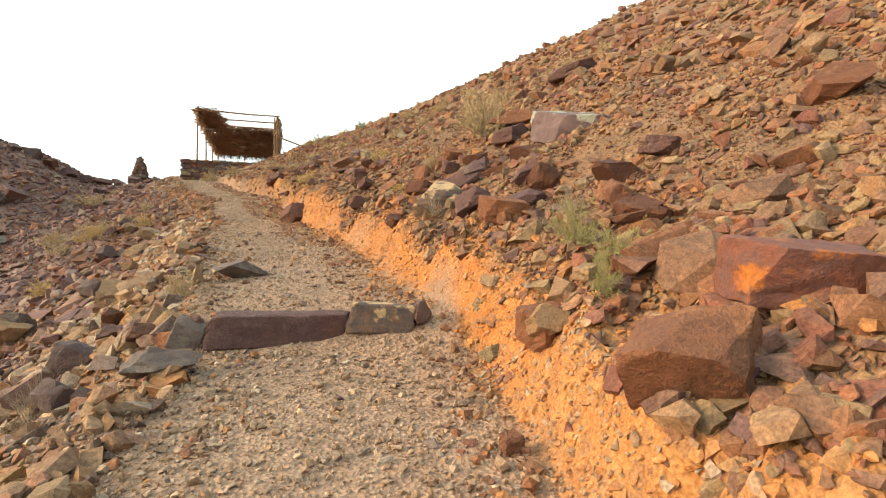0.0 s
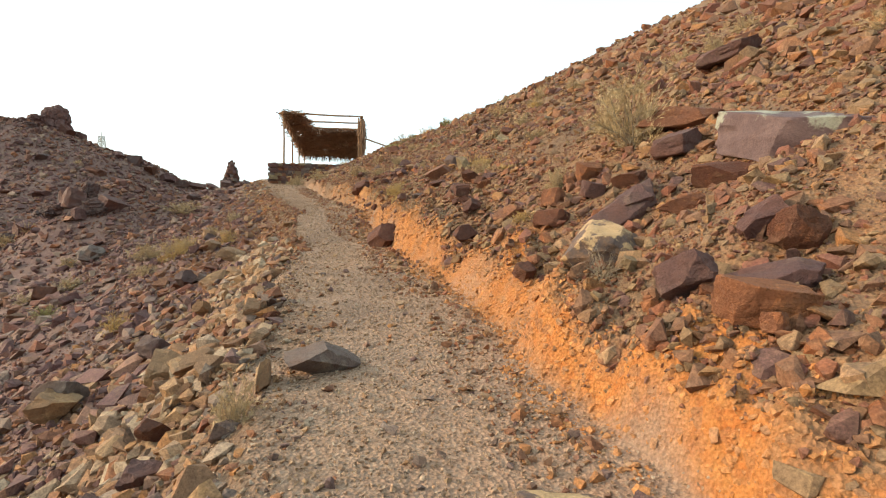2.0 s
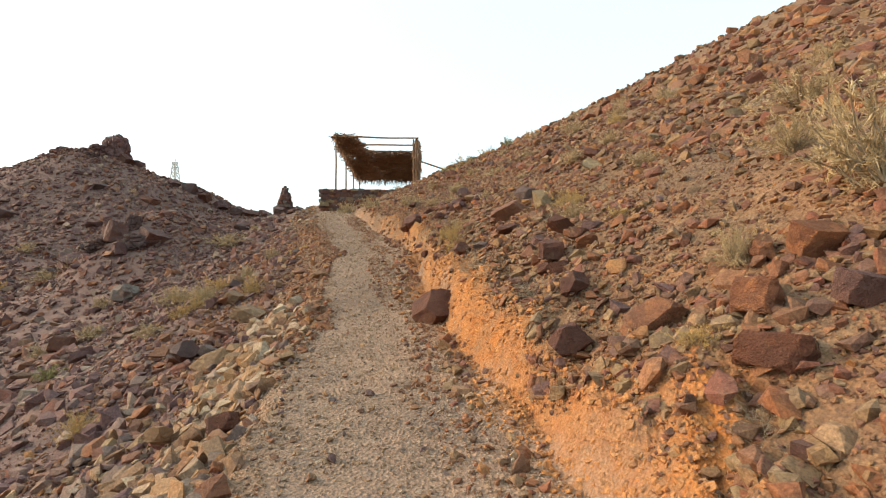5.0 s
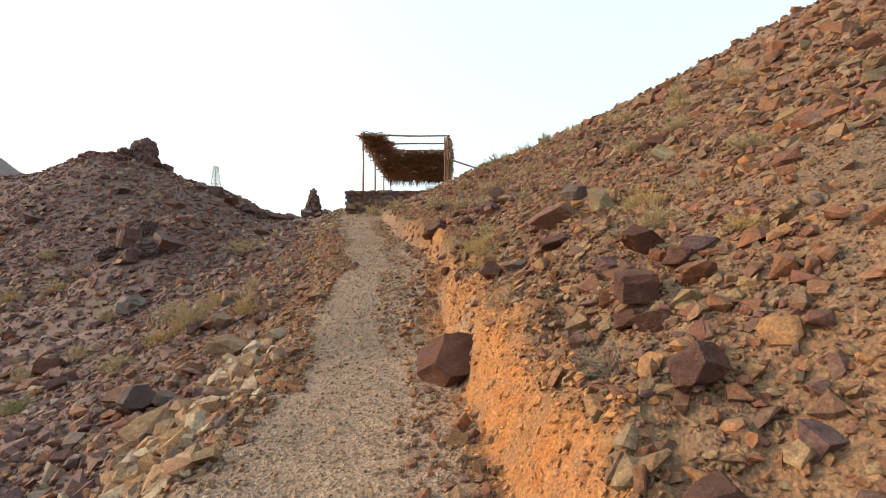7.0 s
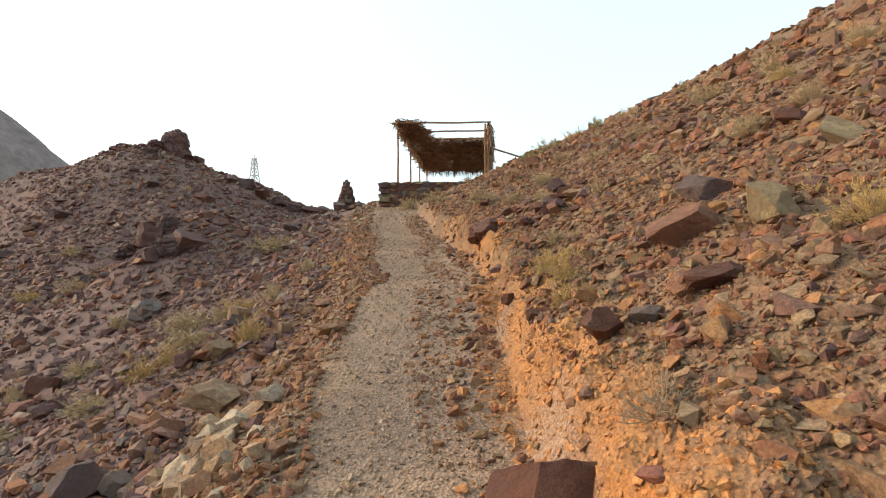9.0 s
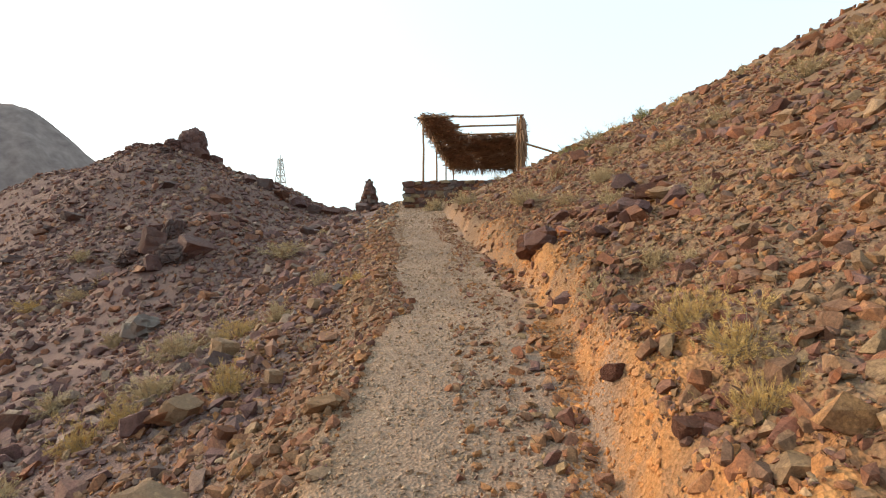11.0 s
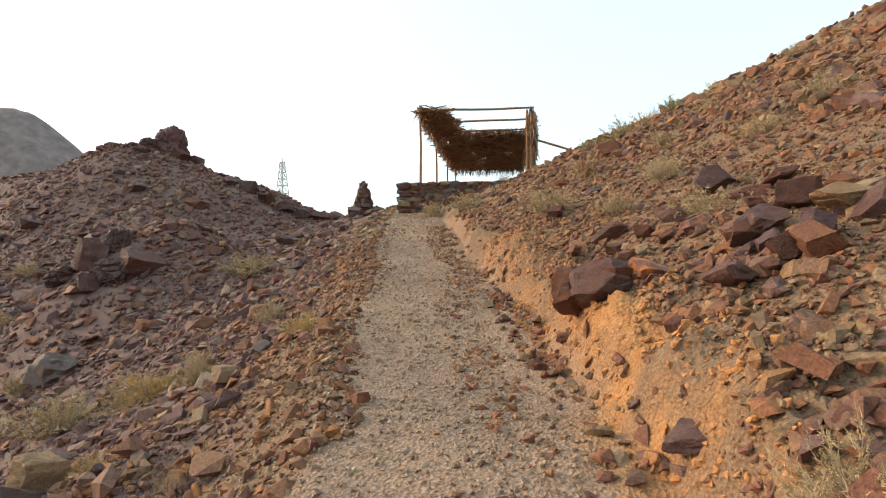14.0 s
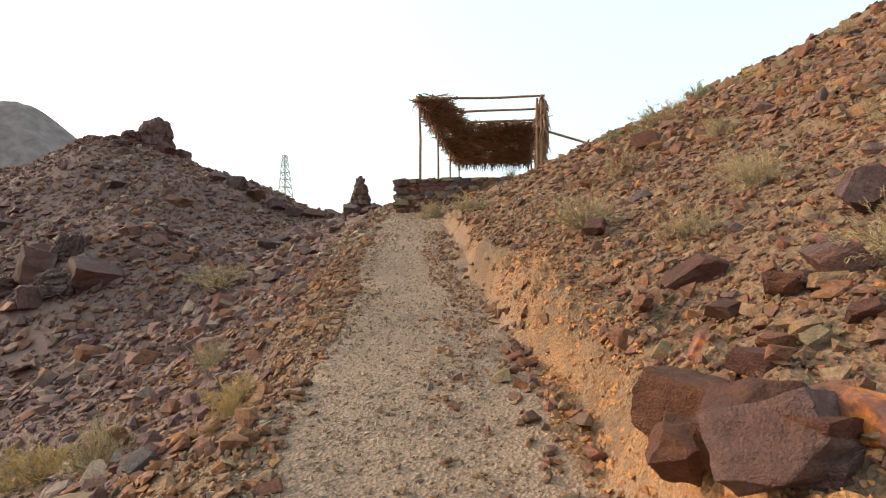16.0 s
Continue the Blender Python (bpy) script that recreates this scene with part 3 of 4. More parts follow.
def crag_mesh(seed, taper):
    """A jointed crag of unit size: blocks set back from one another along deep cracks, narrower towards its top."""
    bm = bmesh.new()
    bmesh.ops.create_icosphere(bm, subdivisions=5, radius=1.0)
    for v in bm.verts:
        q = v.co * 1.5 + Vector((seed * 3.7, seed, 0))
        dist, cells = noise.voronoi(Vector((q.x, q.y, q.z * 1.5)))
        crack = max(0.0, 1 - (dist[1] - dist[0]) * 6)
        step = noise.noise(cells[0] * 5.3)
        rad = 0.40 + 0.10 * step - 0.07 * crack + 0.05 * noise.noise(v.co * 2.2 + Vector((seed, 0, 0))) + 0.025 * noise.noise(v.co * 9)
        m = max(abs(v.co.x), abs(v.co.y), abs(v.co.z))
        p = v.co * rad * (0.6 + 0.4 / m)
        k = 1 - taper * (p.z + 0.5)
        v.co = Vector((p.x * k, p.y * k, p.z))
    me = bpy.data.meshes.new("crag")
    bm.to_mesh(me)
    bm.free()
    me.polygons.foreach_set("use_smooth", [True] * len(me.polygons))
    me.set_sharp_from_angle(angle=radians(22))
    return me


CRAGS = [crag_mesh(i, (0.45, 0.2, 0.3)[i]) for i in range(3)]


def kerb_mesh(seed):
    """A roughly squared long stone of unit size with chipped edges."""
    bm = bmesh.new()
    bmesh.ops.create_cube(bm, size=1.0)
    for v in bm.verts:
        v.co += Vector([noise.noise(v.co * 3 + Vector((seed + k * 7, 0, 0))) * 0.12 for k in range(3)])
    bmesh.ops.bevel(bm, geom=bm.edges, offset=0.09, segments=3, profile=0.55, affect='EDGES')
    bmesh.ops.subdivide_edges(bm, edges=[e for e in bm.edges if e.calc_length() > 0.3], cuts=5, use_grid_fill=True)
    bmesh.ops.triangulate(bm, faces=bm.faces)
    for v in bm.verts:
        v.co += v.co.normalized() * (0.05 * noise.noise(v.co * 4 + Vector((seed, 3, 0))) + 0.02 * noise.noise(v.co * 12 + Vector((seed, 0, 5))))
    me = bpy.data.meshes.new("kerb_stone")
    bm.to_mesh(me)
    bm.free()
    return me


ROUND_SHAPES = [rock_mesh(300 + i, 20, 0.1, 0.42) for i in range(3)]
rock_count = {}
ROCK_LOOK = {"purple": "purple-brown broken rock", "rust": "rust-red angular rock", "brown": "brown angular rock", "tan": "tan flat-faced rock",
             "dark": "dark varnished rock", "grey": "grey rock", "olive": "olive-brown rock", "lichen": "red slab with orange stains",
             "patched": "rounded dark boulder with pale crust patches", "greentop": "dark slab with grey-green top"}


def rock(x, y, w, d, h, yaw=0, look_of="brown", where="lying among rubble on the hillside", tilt=(0, 0), sink=0.25, shape=None, name="rock"):
    i = rock_count.get("n", 0)
    rock_count["n"] = i + 1
    src = shape if shape is not None else ROCK_SHAPES[(i * 7) % len(ROCK_SHAPES)]
    key = (src.name, look_of)
    if key not in rock_count:
        me = src.copy()
        me.materials.clear()
        me.materials.append(rock_mats[look_of])
        rock_count[key] = me
    ob = new(name, rock_count[key])
    if tilt == (0, 0) and shape is None:
        tilt = (11 * math.sin(i * 2.4), 11 * math.sin(i * 4.1 + 1) - (8 if x > trail_x(y) else 0))
    z = float(land(x, y))
    ob.matrix_basis = pose(x, y, z + h * (0.5 - sink), tilt[0], tilt[1], yaw) @ Matrix.Diagonal((w, d, h, 1))
    return tagged(ob, ROCK_LOOK[look_of] + " " + where, "rock", "rocks on the hillside")


# kerb of stones across the trail, and slabs at its edge
ACROSS = "in the trail step"
rock(-1.02, 3.52, 0.84, 0.17, 0.20, 9, "purple", ACROSS, (4, 0), 0.30, kerb_mesh(3), "kerb_stone")
rock(-0.40, 3.60, 0.42, 0.17, 0.18, 6, "patched", ACROSS, (0, 4), 0.34, kerb_mesh(8), "kerb_stone")
rock(-1.60, 3.46, 0.24, 0.22, 0.24, -12, "grey", ACROSS, (0, 5), 0.35, name="kerb_stone")
rock(-0.14, 3.62, 0.17, 0.18, 0.2, 20, "purple", ACROSS, (0, 5), 0.3, name="kerb_stone")
rock(-1.86, 5.05, 0.52, 0.52, 0.20, 14, "grey", "bedded flat at the trail edge", (-3, 4), 0.20, rock_mesh(346, 6, 0.12, 0.44))
rock(-2.10, 4.74, 0.10, 0.30, 0.24, 10, "tan", "standing on edge beside the trail", (0, 6), 0.28, rock_mesh(342, 8, 0.1))
rock(-0.01, 5.72, 0.62, 0.56, 0.47, 12, "patched", "perched on the cut bank", (4, 6), 0.13, ROUND_SHAPES[1])
rock(-2.74, 10.40, 0.70, 0.62, 0.46, 28, "brown", "jutting from the cut bank", (10, -14), 0.24, ROCK_SHAPES[5])
rock(0.26, 6.42, 1.02, 0.42, 0.30, 36, "purple", "lying behind the crusted boulder", (-8, -24), 0.30, rock_mesh(344, 7, 0.3))
rock(1.43, 6.18, 1.22, 0.56, 0.50, -54, "greentop", "lying on the hillside", (-10, 10), 0.46, rock_mesh(345, 6, 0.2, 0.40))
rock(1.00, 6.20, 0.50, 0.30, 0.24, -40, "brown", "wedged below the green-topped slab", (0, 6), 0.35)

GULLY_SIDE = "lying at the gully side of the trail"
rock(-15.64, 19.28, 1.05, 0.68, 0.49, 49, "grey", GULLY_SIDE, sink=0.12)
rock(-15.76, 19.26, 0.86, 0.73, 0.67, 54, "grey", GULLY_SIDE, sink=0.10)
rock(2.36, 10.12, 0.88, 0.57, 0.35, -26, "purple", sink=0.05)
rock(1.12, 7.87, 0.87, 0.57, 0.31, -25, "rust", sink=0.25)
rock(-15.68, 19.25, 0.75, 0.64, 0.64, 60, "grey", GULLY_SIDE, sink=0.00)
rock(-18.40, 29.67, 0.73, 0.47, 0.36, 38, "dark", GULLY_SIDE, sink=0.01)
rock(-17.16, 27.68, 0.72, 0.47, 0.41, 43, "dark", GULLY_SIDE, sink=0.01)
rock(-17.54, 28.44, 0.70, 0.46, 0.34, 40, "dark", GULLY_SIDE, sink=0.00)
rock(-6.50, 12.29, 0.67, 0.44, 0.32, 42, "tan", GULLY_SIDE, sink=0.09)
rock(-13.75, 15.28, 0.65, 0.45, 0.41, 56, "brown", GULLY_SIDE, sink=0.09)
rock(-7.81, 13.69, 0.62, 0.40, 0.21, 42, "rust", GULLY_SIDE, sink=0.25)
rock(-15.42, 21.02, 0.52, 0.44, 0.41, 58, "rust", GULLY_SIDE, sink=0.12)
rock(-6.72, 11.10, 0.51, 0.41, 0.38, 51, "dark", GULLY_SIDE, sink=0.09)
rock(-15.47, 21.12, 0.56, 0.36, 0.31, 53, "rust", GULLY_SIDE, sink=0.14)
rock(-4.91, 6.27, 0.49, 0.40, 0.37, 45, "grey", GULLY_SIDE, sink=0.07)
rock(1.24, 1.94, 0.53, 0.35, 0.29, -33, "lichen", sink=0.21)
rock(-5.61, 10.15, 0.51, 0.33, 0.24, 51, "tan", GULLY_SIDE, sink=0.09)
rock(-4.81, 6.10, 0.45, 0.37, 0.34, 41, "tan", GULLY_SIDE, sink=0.06)
rock(0.58, 4.49, 0.50, 0.33, 0.28, -25, "purple", sink=0.23)
rock(0.79, 1.74, 0.45, 0.36, 0.33, -24, "rust", sink=0.26)
rock(-4.90, 16.43, 0.49, 0.33, 0.30, 18, "purple", sink=0.05)
rock(-1.99, 13.22, 0.49, 0.32, 0.26, 1, "dark", sink=0.08)
rock(0.85, 7.08, 0.45, 0.35, 0.32, -26, "purple", sink=0.15)
rock(-12.75, 20.25, 0.42, 0.35, 0.32, 48, "rust", GULLY_SIDE, sink=0.07)
rock(2.63, 3.68, 0.43, 0.32, 0.29, -36, "rust", sink=0.17)
rock(-3.50, 16.61, 0.46, 0.30, 0.18, 0, "tan", sink=0.11)
rock(-3.52, 16.57, 0.46, 0.30, 0.20, -12, "tan", sink=0.15)
rock(-7.74, 13.61, 0.43, 0.31, 0.28, 52, "tan", GULLY_SIDE, sink=0.17)
rock(-2.56, 3.89, 0.40, 0.34, 0.32, 37, "dark", GULLY_SIDE, sink=0.06)
rock(-5.20, 16.95, 0.39, 0.33, 0.32, 2, "brown", sink=0.20)
rock(0.65, 5.91, 0.44, 0.29, 0.16, -17, "rust", sink=0.26)
rock(-8.69, 15.08, 0.38, 0.32, 0.32, 61, "tan", GULLY_SIDE, sink=-0.07)
rock(-4.21, 18.62, 0.37, 0.32, 0.32, -13, "purple", sink=0.04)
rock(-3.13, 5.68, 0.42, 0.28, 0.20, 35, "tan", GULLY_SIDE, sink=0.11)
rock(-4.88, 16.45, 0.42, 0.28, 0.25, 8, "brown", sink=0.13)
rock(0.46, 4.19, 0.42, 0.27, 0.24, -25, "rust", sink=0.28)
rock(0.30, 6.40, 0.38, 0.30, 0.27, -6, "purple", sink=0.13)
rock(-1.52, 2.98, 0.41, 0.27, 0.18, 30, "grey", GULLY_SIDE, sink=0.15)
rock(1.24, 3.49, 0.41, 0.27, 0.21, -31, "brown", sink=0.52)
rock(-4.98, 16.53, 0.35, 0.30, 0.30, -4, "brown", sink=0.14)
rock(-10.41, 18.08, 0.35, 0.30, 0.30, 56, "rust", GULLY_SIDE, sink=-0.01)
rock(-4.24, 6.72, 0.35, 0.30, 0.30, 45, "dark", GULLY_SIDE, sink=0.04)
rock(-3.50, 5.81, 0.34, 0.29, 0.28, 37, "tan", GULLY_SIDE, sink=0.08)
rock(-8.56, 14.87, 0.35, 0.28, 0.25, 48, "dark", GULLY_SIDE, sink=0.04)
rock(-6.86, 12.01, 0.38, 0.25, 0.19, 46, "rust", GULLY_SIDE, sink=0.13)
rock(-0.71, 7.70, 0.37, 0.25, 0.23, -3, "rust", sink=0.18)
rock(1.29, 4.05, 0.38, 0.24, 0.21, -27, "brown", sink=0.16)
rock(1.22, 3.54, 0.37, 0.24, 0.21, -19, "brown", sink=0.41)
rock(0.49, 2.67, 0.32, 0.28, 0.28, -24, "rust", sink=0.34)
rock(-0.29, 6.98, 0.37, 0.24, 0.18, -10, "brown", sink=0.23)
rock(2.20, 3.39, 0.36, 0.24, 0.16, -33, "rust", sink=0.25)
rock(-8.32, 16.51, 0.36, 0.24, 0.21, 46, "tan", GULLY_SIDE, sink=0.07)
rock(-1.21, 7.95, 0.31, 0.27, 0.25, 4, "brown", sink=0.16)
rock(0.25, 4.60, 0.31, 0.27, 0.27, -18, "purple", sink=-0.09)
rock(0.87, 4.80, 0.31, 0.26, 0.26, -27, "brown", sink=0.18)
rock(0.14, 7.71, 0.30, 0.25, 0.24, -14, "rust", sink=0.14)
rock(0.76, 4.96, 0.30, 0.25, 0.23, -24, "purple", sink=0.21)
rock(-5.18, 16.65, 0.29, 0.25, 0.25, 15, "brown", sink=-0.45)
rock(-2.09, 11.42, 0.33, 0.22, 0.19, 3, "brown", sink=0.12)
rock(0.41, 6.97, 0.32, 0.21, 0.14, -20, "brown", sink=0.28)
rock(-8.00, 13.34, 0.28, 0.24, 0.24, 56, "purple", GULLY_SIDE, sink=0.00)
rock(-2.33, 3.34, 0.28, 0.23, 0.23, 39, "dark", GULLY_SIDE, sink=-0.14)
rock(-4.84, 16.43, 0.31, 0.20, 0.14, -9, "purple", sink=0.30)
rock(1.63, 4.16, 0.31, 0.21, 0.19, -30, "purple", sink=0.14)
rock(-3.98, 16.63, 0.27, 0.23, 0.23, -6, "purple", sink=0.04)
rock(-3.99, 16.67, 0.27, 0.23, 0.22, 5, "dark", sink=0.08)
rock(-1.35, 10.06, 0.27, 0.23, 0.23, -10, "brown", sink=0.01)
rock(-6.47, 11.19, 0.27, 0.23, 0.23, 49, "grey", GULLY_SIDE, sink=0.02)
rock(-6.04, 11.78, 0.26, 0.22, 0.22, 42, "tan", GULLY_SIDE, sink=0.02)
rock(-0.26, 7.38, 0.26, 0.22, 0.21, -9, "rust", sink=0.16)
rock(1.18, 3.23, 0.30, 0.19, 0.17, -32, "rust", sink=0.25)
rock(-1.41, 9.34, 0.26, 0.22, 0.22, -12, "brown", sink=-0.05)
rock(-2.65, 11.23, 0.25, 0.21, 0.21, 11, "brown", sink=0.05)
rock(-3.79, 7.86, 0.25, 0.21, 0.21, 33, "brown", GULLY_SIDE, sink=-0.11)
rock(-4.63, 8.16, 0.24, 0.21, 0.21, 38, "tan", GULLY_SIDE, sink=-0.38)
rock(0.10, 7.11, 0.24, 0.20, 0.19, -15, "purple", sink=0.18)
rock(-5.72, 20.86, 0.27, 0.18, 0.14, 5, "dark", sink=0.10)
rock(-2.56, 4.27, 0.23, 0.20, 0.20, 34, "purple", GULLY_SIDE, sink=0.07)
rock(-5.57, 12.91, 0.26, 0.18, 0.16, 39, "tan", GULLY_SIDE, sink=0.12)
rock(-3.77, 6.68, 0.26, 0.17, 0.13, 42, "rust", GULLY_SIDE, sink=0.09)
rock(-1.20, 8.54, 0.23, 0.20, 0.20, 3, "brown", sink=0.08)
rock(1.17, 3.72, 0.23, 0.20, 0.19, -27, "rust", sink=0.18)
rock(-4.40, 15.27, 0.26, 0.17, 0.13, 1, "purple", sink=0.25)
rock(-1.05, 9.74, 0.25, 0.16, 0.14, -17, "purple", sink=0.27)
rock(0.49, 2.60, 0.21, 0.18, 0.18, -11, "tan", sink=0.02)
rock(-8.12, 16.76, 0.21, 0.18, 0.18, 54, "grey", GULLY_SIDE, sink=0.09)
rock(-2.79, 4.69, 0.21, 0.18, 0.18, 39, "brown", GULLY_SIDE, sink=-0.08)
rock(-0.56, 6.19, 0.21, 0.18, 0.18, -7, "brown", sink=0.25)
rock(-3.19, 12.40, 0.24, 0.15, 0.11, -8, "brown", sink=0.40)
rock(-4.93, 17.04, 0.24, 0.15, 0.11, -5, "brown", sink=0.37)
rock(-1.33, 9.09, 0.23, 0.15, 0.13, -15, "brown", sink=0.33)
rock(-7.13, 14.21, 0.20, 0.17, 0.17, 43, "tan", GULLY_SIDE, sink=-0.33)
rock(-4.73, 16.60, 0.23, 0.15, 0.10, -11, "brown", sink=0.32)
rock(-1.62, 3.54, 0.19, 0.17, 0.17, 26, "purple", GULLY_SIDE, sink=0.41)
rock(-3.67, 13.06, 0.19, 0.16, 0.15, 4, "brown", sink=0.51)
rock(-6.63, 13.08, 0.19, 0.16, 0.16, 49, "rust", GULLY_SIDE, sink=-0.16)
rock(-2.91, 6.56, 0.19, 0.16, 0.16, 33, "rust", GULLY_SIDE, sink=0.13)
rock(-1.96, 3.58, 0.19, 0.16, 0.16, 32, "brown", GULLY_SIDE, sink=0.09)
rock(-1.11, 9.35, 0.18, 0.16, 0.16, -19, "rust", sink=0.16)
rock(-2.43, 11.33, 0.21, 0.14, 0.11, 8, "grey", sink=0.17)
rock(0.30, 3.27, 0.19, 0.15, 0.14, -14, "olive", sink=0.59)
rock(-5.56, 18.02, 0.18, 0.16, 0.16, 7, "rust", sink=0.10)
rock(-2.87, 6.09, 0.18, 0.15, 0.15, 37, "tan", GULLY_SIDE, sink=-0.34)
rock(-1.17, 9.59, 0.18, 0.15, 0.15, -16, "brown", sink=0.18)
rock(-3.08, 12.83, 0.19, 0.14, 0.13, -9, "rust", sink=0.27)
rock(0.58, 2.93, 0.19, 0.14, 0.13, -23, "rust", sink=0.23)
rock(-4.84, 17.19, 0.18, 0.14, 0.12, -6, "rust", sink=0.23)
rock(-1.58, 9.99, 0.17, 0.14, 0.14, -5, "purple", sink=-0.14)
rock(-5.24, 16.77, 0.19, 0.13, 0.10, 3, "brown", sink=0.52)
rock(-1.73, 3.49, 0.17, 0.14, 0.12, 29, "rust", GULLY_SIDE, sink=0.41)
rock(0.93, 1.38, 0.18, 0.12, 0.11, -34, "olive", sink=0.37)
rock(-4.60, 17.65, 0.18, 0.12, 0.10, -10, "tan", sink=0.19)
rock(-3.30, 14.24, 0.18, 0.12, 0.11, -3, "brown", sink=0.17)
rock(-1.46, 9.20, 0.15, 0.13, 0.13, -11, "brown", sink=0.15)
rock(-2.68, 6.04, 0.18, 0.11, 0.08, 34, "brown", GULLY_SIDE, sink=0.13)
rock(-3.29, 12.38, 0.15, 0.13, 0.12, -5, "brown", sink=0.48)
rock(-3.20, 6.19, 0.16, 0.12, 0.11, 40, "rust", GULLY_SIDE, sink=0.12)
rock(-6.33, 18.71, 0.15, 0.12, 0.11, 16, "brown", sink=0.47)
rock(-4.56, 17.18, 0.14, 0.12, 0.12, -12, "brown", sink=0.13)
rock(-0.33, 6.14, 0.15, 0.11, 0.10, -12, "tan", sink=0.28)
rock(-3.42, 13.02, 0.16, 0.11, 0.10, -1, "rust", sink=0.27)
rock(-5.40, 16.50, 0.16, 0.10, 0.08, 15, "brown", sink=0.18)
rock(0.68, 2.62, 0.13, 0.11, 0.11, -29, "tan", sink=-0.62)
rock(-1.30, 7.70, 0.13, 0.11, 0.11, 5, "tan", sink=-0.77)
rock(0.33, 4.50, 0.13, 0.11, 0.11, -20, "rust", sink=0.28)
rock(-4.72, 17.11, 0.13, 0.11, 0.11, -9, "olive", sink=0.22)
rock(-3.56, 13.25, 0.12, 0.10, 0.10, 1, "purple", sink=0.02)
rock(0.07, 5.15, 0.12, 0.10, 0.10, -12, "olive", sink=-0.10)
rock(-1.27, 9.85, 0.12, 0.10, 0.10, -12, "rust", sink=-0.02)
rock(0.45, 4.07, 0.11, 0.10, 0.10, -26, "rust", sink=-0.11)
rock(-2.93, 12.97, 0.11, 0.09, 0.09, -12, "olive", sink=0.16)
rock(0.27, 2.17, 0.11, 0.09, 0.09, -7, "rust", sink=0.02)
rock(-0.41, 5.81, 0.10, 0.09, 0.08, -12, "brown", sink=0.55)
rock(-1.73, 9.66, 0.09, 0.08, 0.07, -3, "tan", sink=0.31)

rb = np.random.default_rng(8)
for k in range(34):
    v, d, s = rb.uniform(15.7, 18.2), rb.uniform(1.6, 3.5), rb.uniform(0.14, 0.34)
    rock(float(trail_x(v) + d), v, s, s * 0.7, s * rb.uniform(0.45, 0.7), rb.uniform(0, 360), ["brown", "rust", "purple", "brown", "lichen"][k % 5], "heaped above the cut bank",
         (rb.normal() * 14, rb.normal() * 14), 0.15)
rr = np.random.default_rng(5)
for _ in range(58):
    kind = rr.integers(0, 10)
    if kind < 6:
        v, d = rr.uniform(2, 34), 2.0 + 12 * rr.uniform() ** 1.4
        looks, where = ["purple", "rust", "brown", "brown", "dark", "olive", "rust"], "lying among rubble on the hillside"
    else:
        v, d = rr.uniform(6, 36), -2.8 - 16 * rr.uniform()
        looks, where = ["purple", "dark", "purple", "brown", "grey"], "lying on the gully side"
    s = 0.20 + 0.30 * rr.uniform() ** 2 + 0.008 * v
    rock(float(trail_x(v) + d), v, s, s * rr.uniform(0.6, 0.9), s * rr.uniform(0.4, 0.75), rr.uniform(0, 360), looks[rr.integers(0, len(looks))], where,
         (rr.normal() * 14, rr.normal() * 14), 0.22)


# ---------------------------------------------------------------- desert shrubs
def shrub_meshes(seed, leafy, spread):
    """Unit-high shrub: branching twigs, and small leaves or fine twig ends."""
    rng = np.random.default_rng(seed)
    tv, tf, lv, lf = [], [], [], []

    def twig(a, b, r0, r1):
        ax = (b - a) / (np.linalg.norm(b - a) + 1e-9)
        s = np.cross(ax, [0.3, 0.5, 0.8])
        s /= np.linalg.norm(s)
        u = np.cross(ax, s)
        k = len(tv)
        for q, r in ((a, r0), (b, r1)):
            for j in range(3):
                g = 2.094 * j
                tv.append(q + r * (s * np.cos(g) + u * np.sin(g)))
        for j in range(3):
            tf.append((k + j, k + (j + 1) % 3, k + 3 + (j + 1) % 3, k + 3 + j))

    for _ in range(34):
        az, el = rng.uniform(0, 2 * np.pi), np.arccos(rng.uniform(0.05, 1.0)) * spread
        dirn = np.array([np.cos(az) * np.sin(el), np.sin(az) * np.sin(el), np.cos(el)])
        a = np.array([rng.normal() * 0.06, rng.normal() * 0.06, -0.04])
        ln = rng.uniform(0.65, 1.0)
        b = a + dirn * ln * 0.5 + rng.normal(size=3) * 0.05
        c = b + (dirn + rng.normal(size=3) * 0.25) * ln * 0.45
        twig(a, b, 0.012, 0.008)
        twig(b, c, 0.008, 0.004)
        for _ in range(5):
            q = a + (b - a) * rng.uniform(0.4, 1) if rng.uniform() < 0.4 else b + (c - b) * rng.uniform(0, 1)
            e = q + (dirn * 0.7 + rng.normal(size=3) * 0.55) * rng.uniform(0.14, 0.28)
            e[2] = max(e[2], 0.02)
            twig(q, e, 0.005, 0.002)
            for _ in range(leafy):
                p = q + (e - q) * rng.uniform(0.2, 1.15) + rng.normal(size=3) * 0.02
                w = rng.normal(size=3)
                w /= np.linalg.norm(w)
                g = (e - q) / (np.linalg.norm(e - q) + 1e-9) + rng.normal(size=3) * 0.5
                g *= rng.uniform(0.04, 0.085)
                w *= 0.0075
                k = len(lv)
                lv.extend([p - w, p + w, p + g + w * 0.3])
                lf.append((k, k + 1, k + 2))
    return tv, tf, lv, lf


shrub_kinds = {}
SHRUB_LOOK = {"green": "low green-yellow desert shrub with fine leaves", "yellow": "low yellow desert shrub in dry leaf",
              "straw": "straw-coloured dry desert shrub", "grey": "grey leafless tangle of dead twigs"}


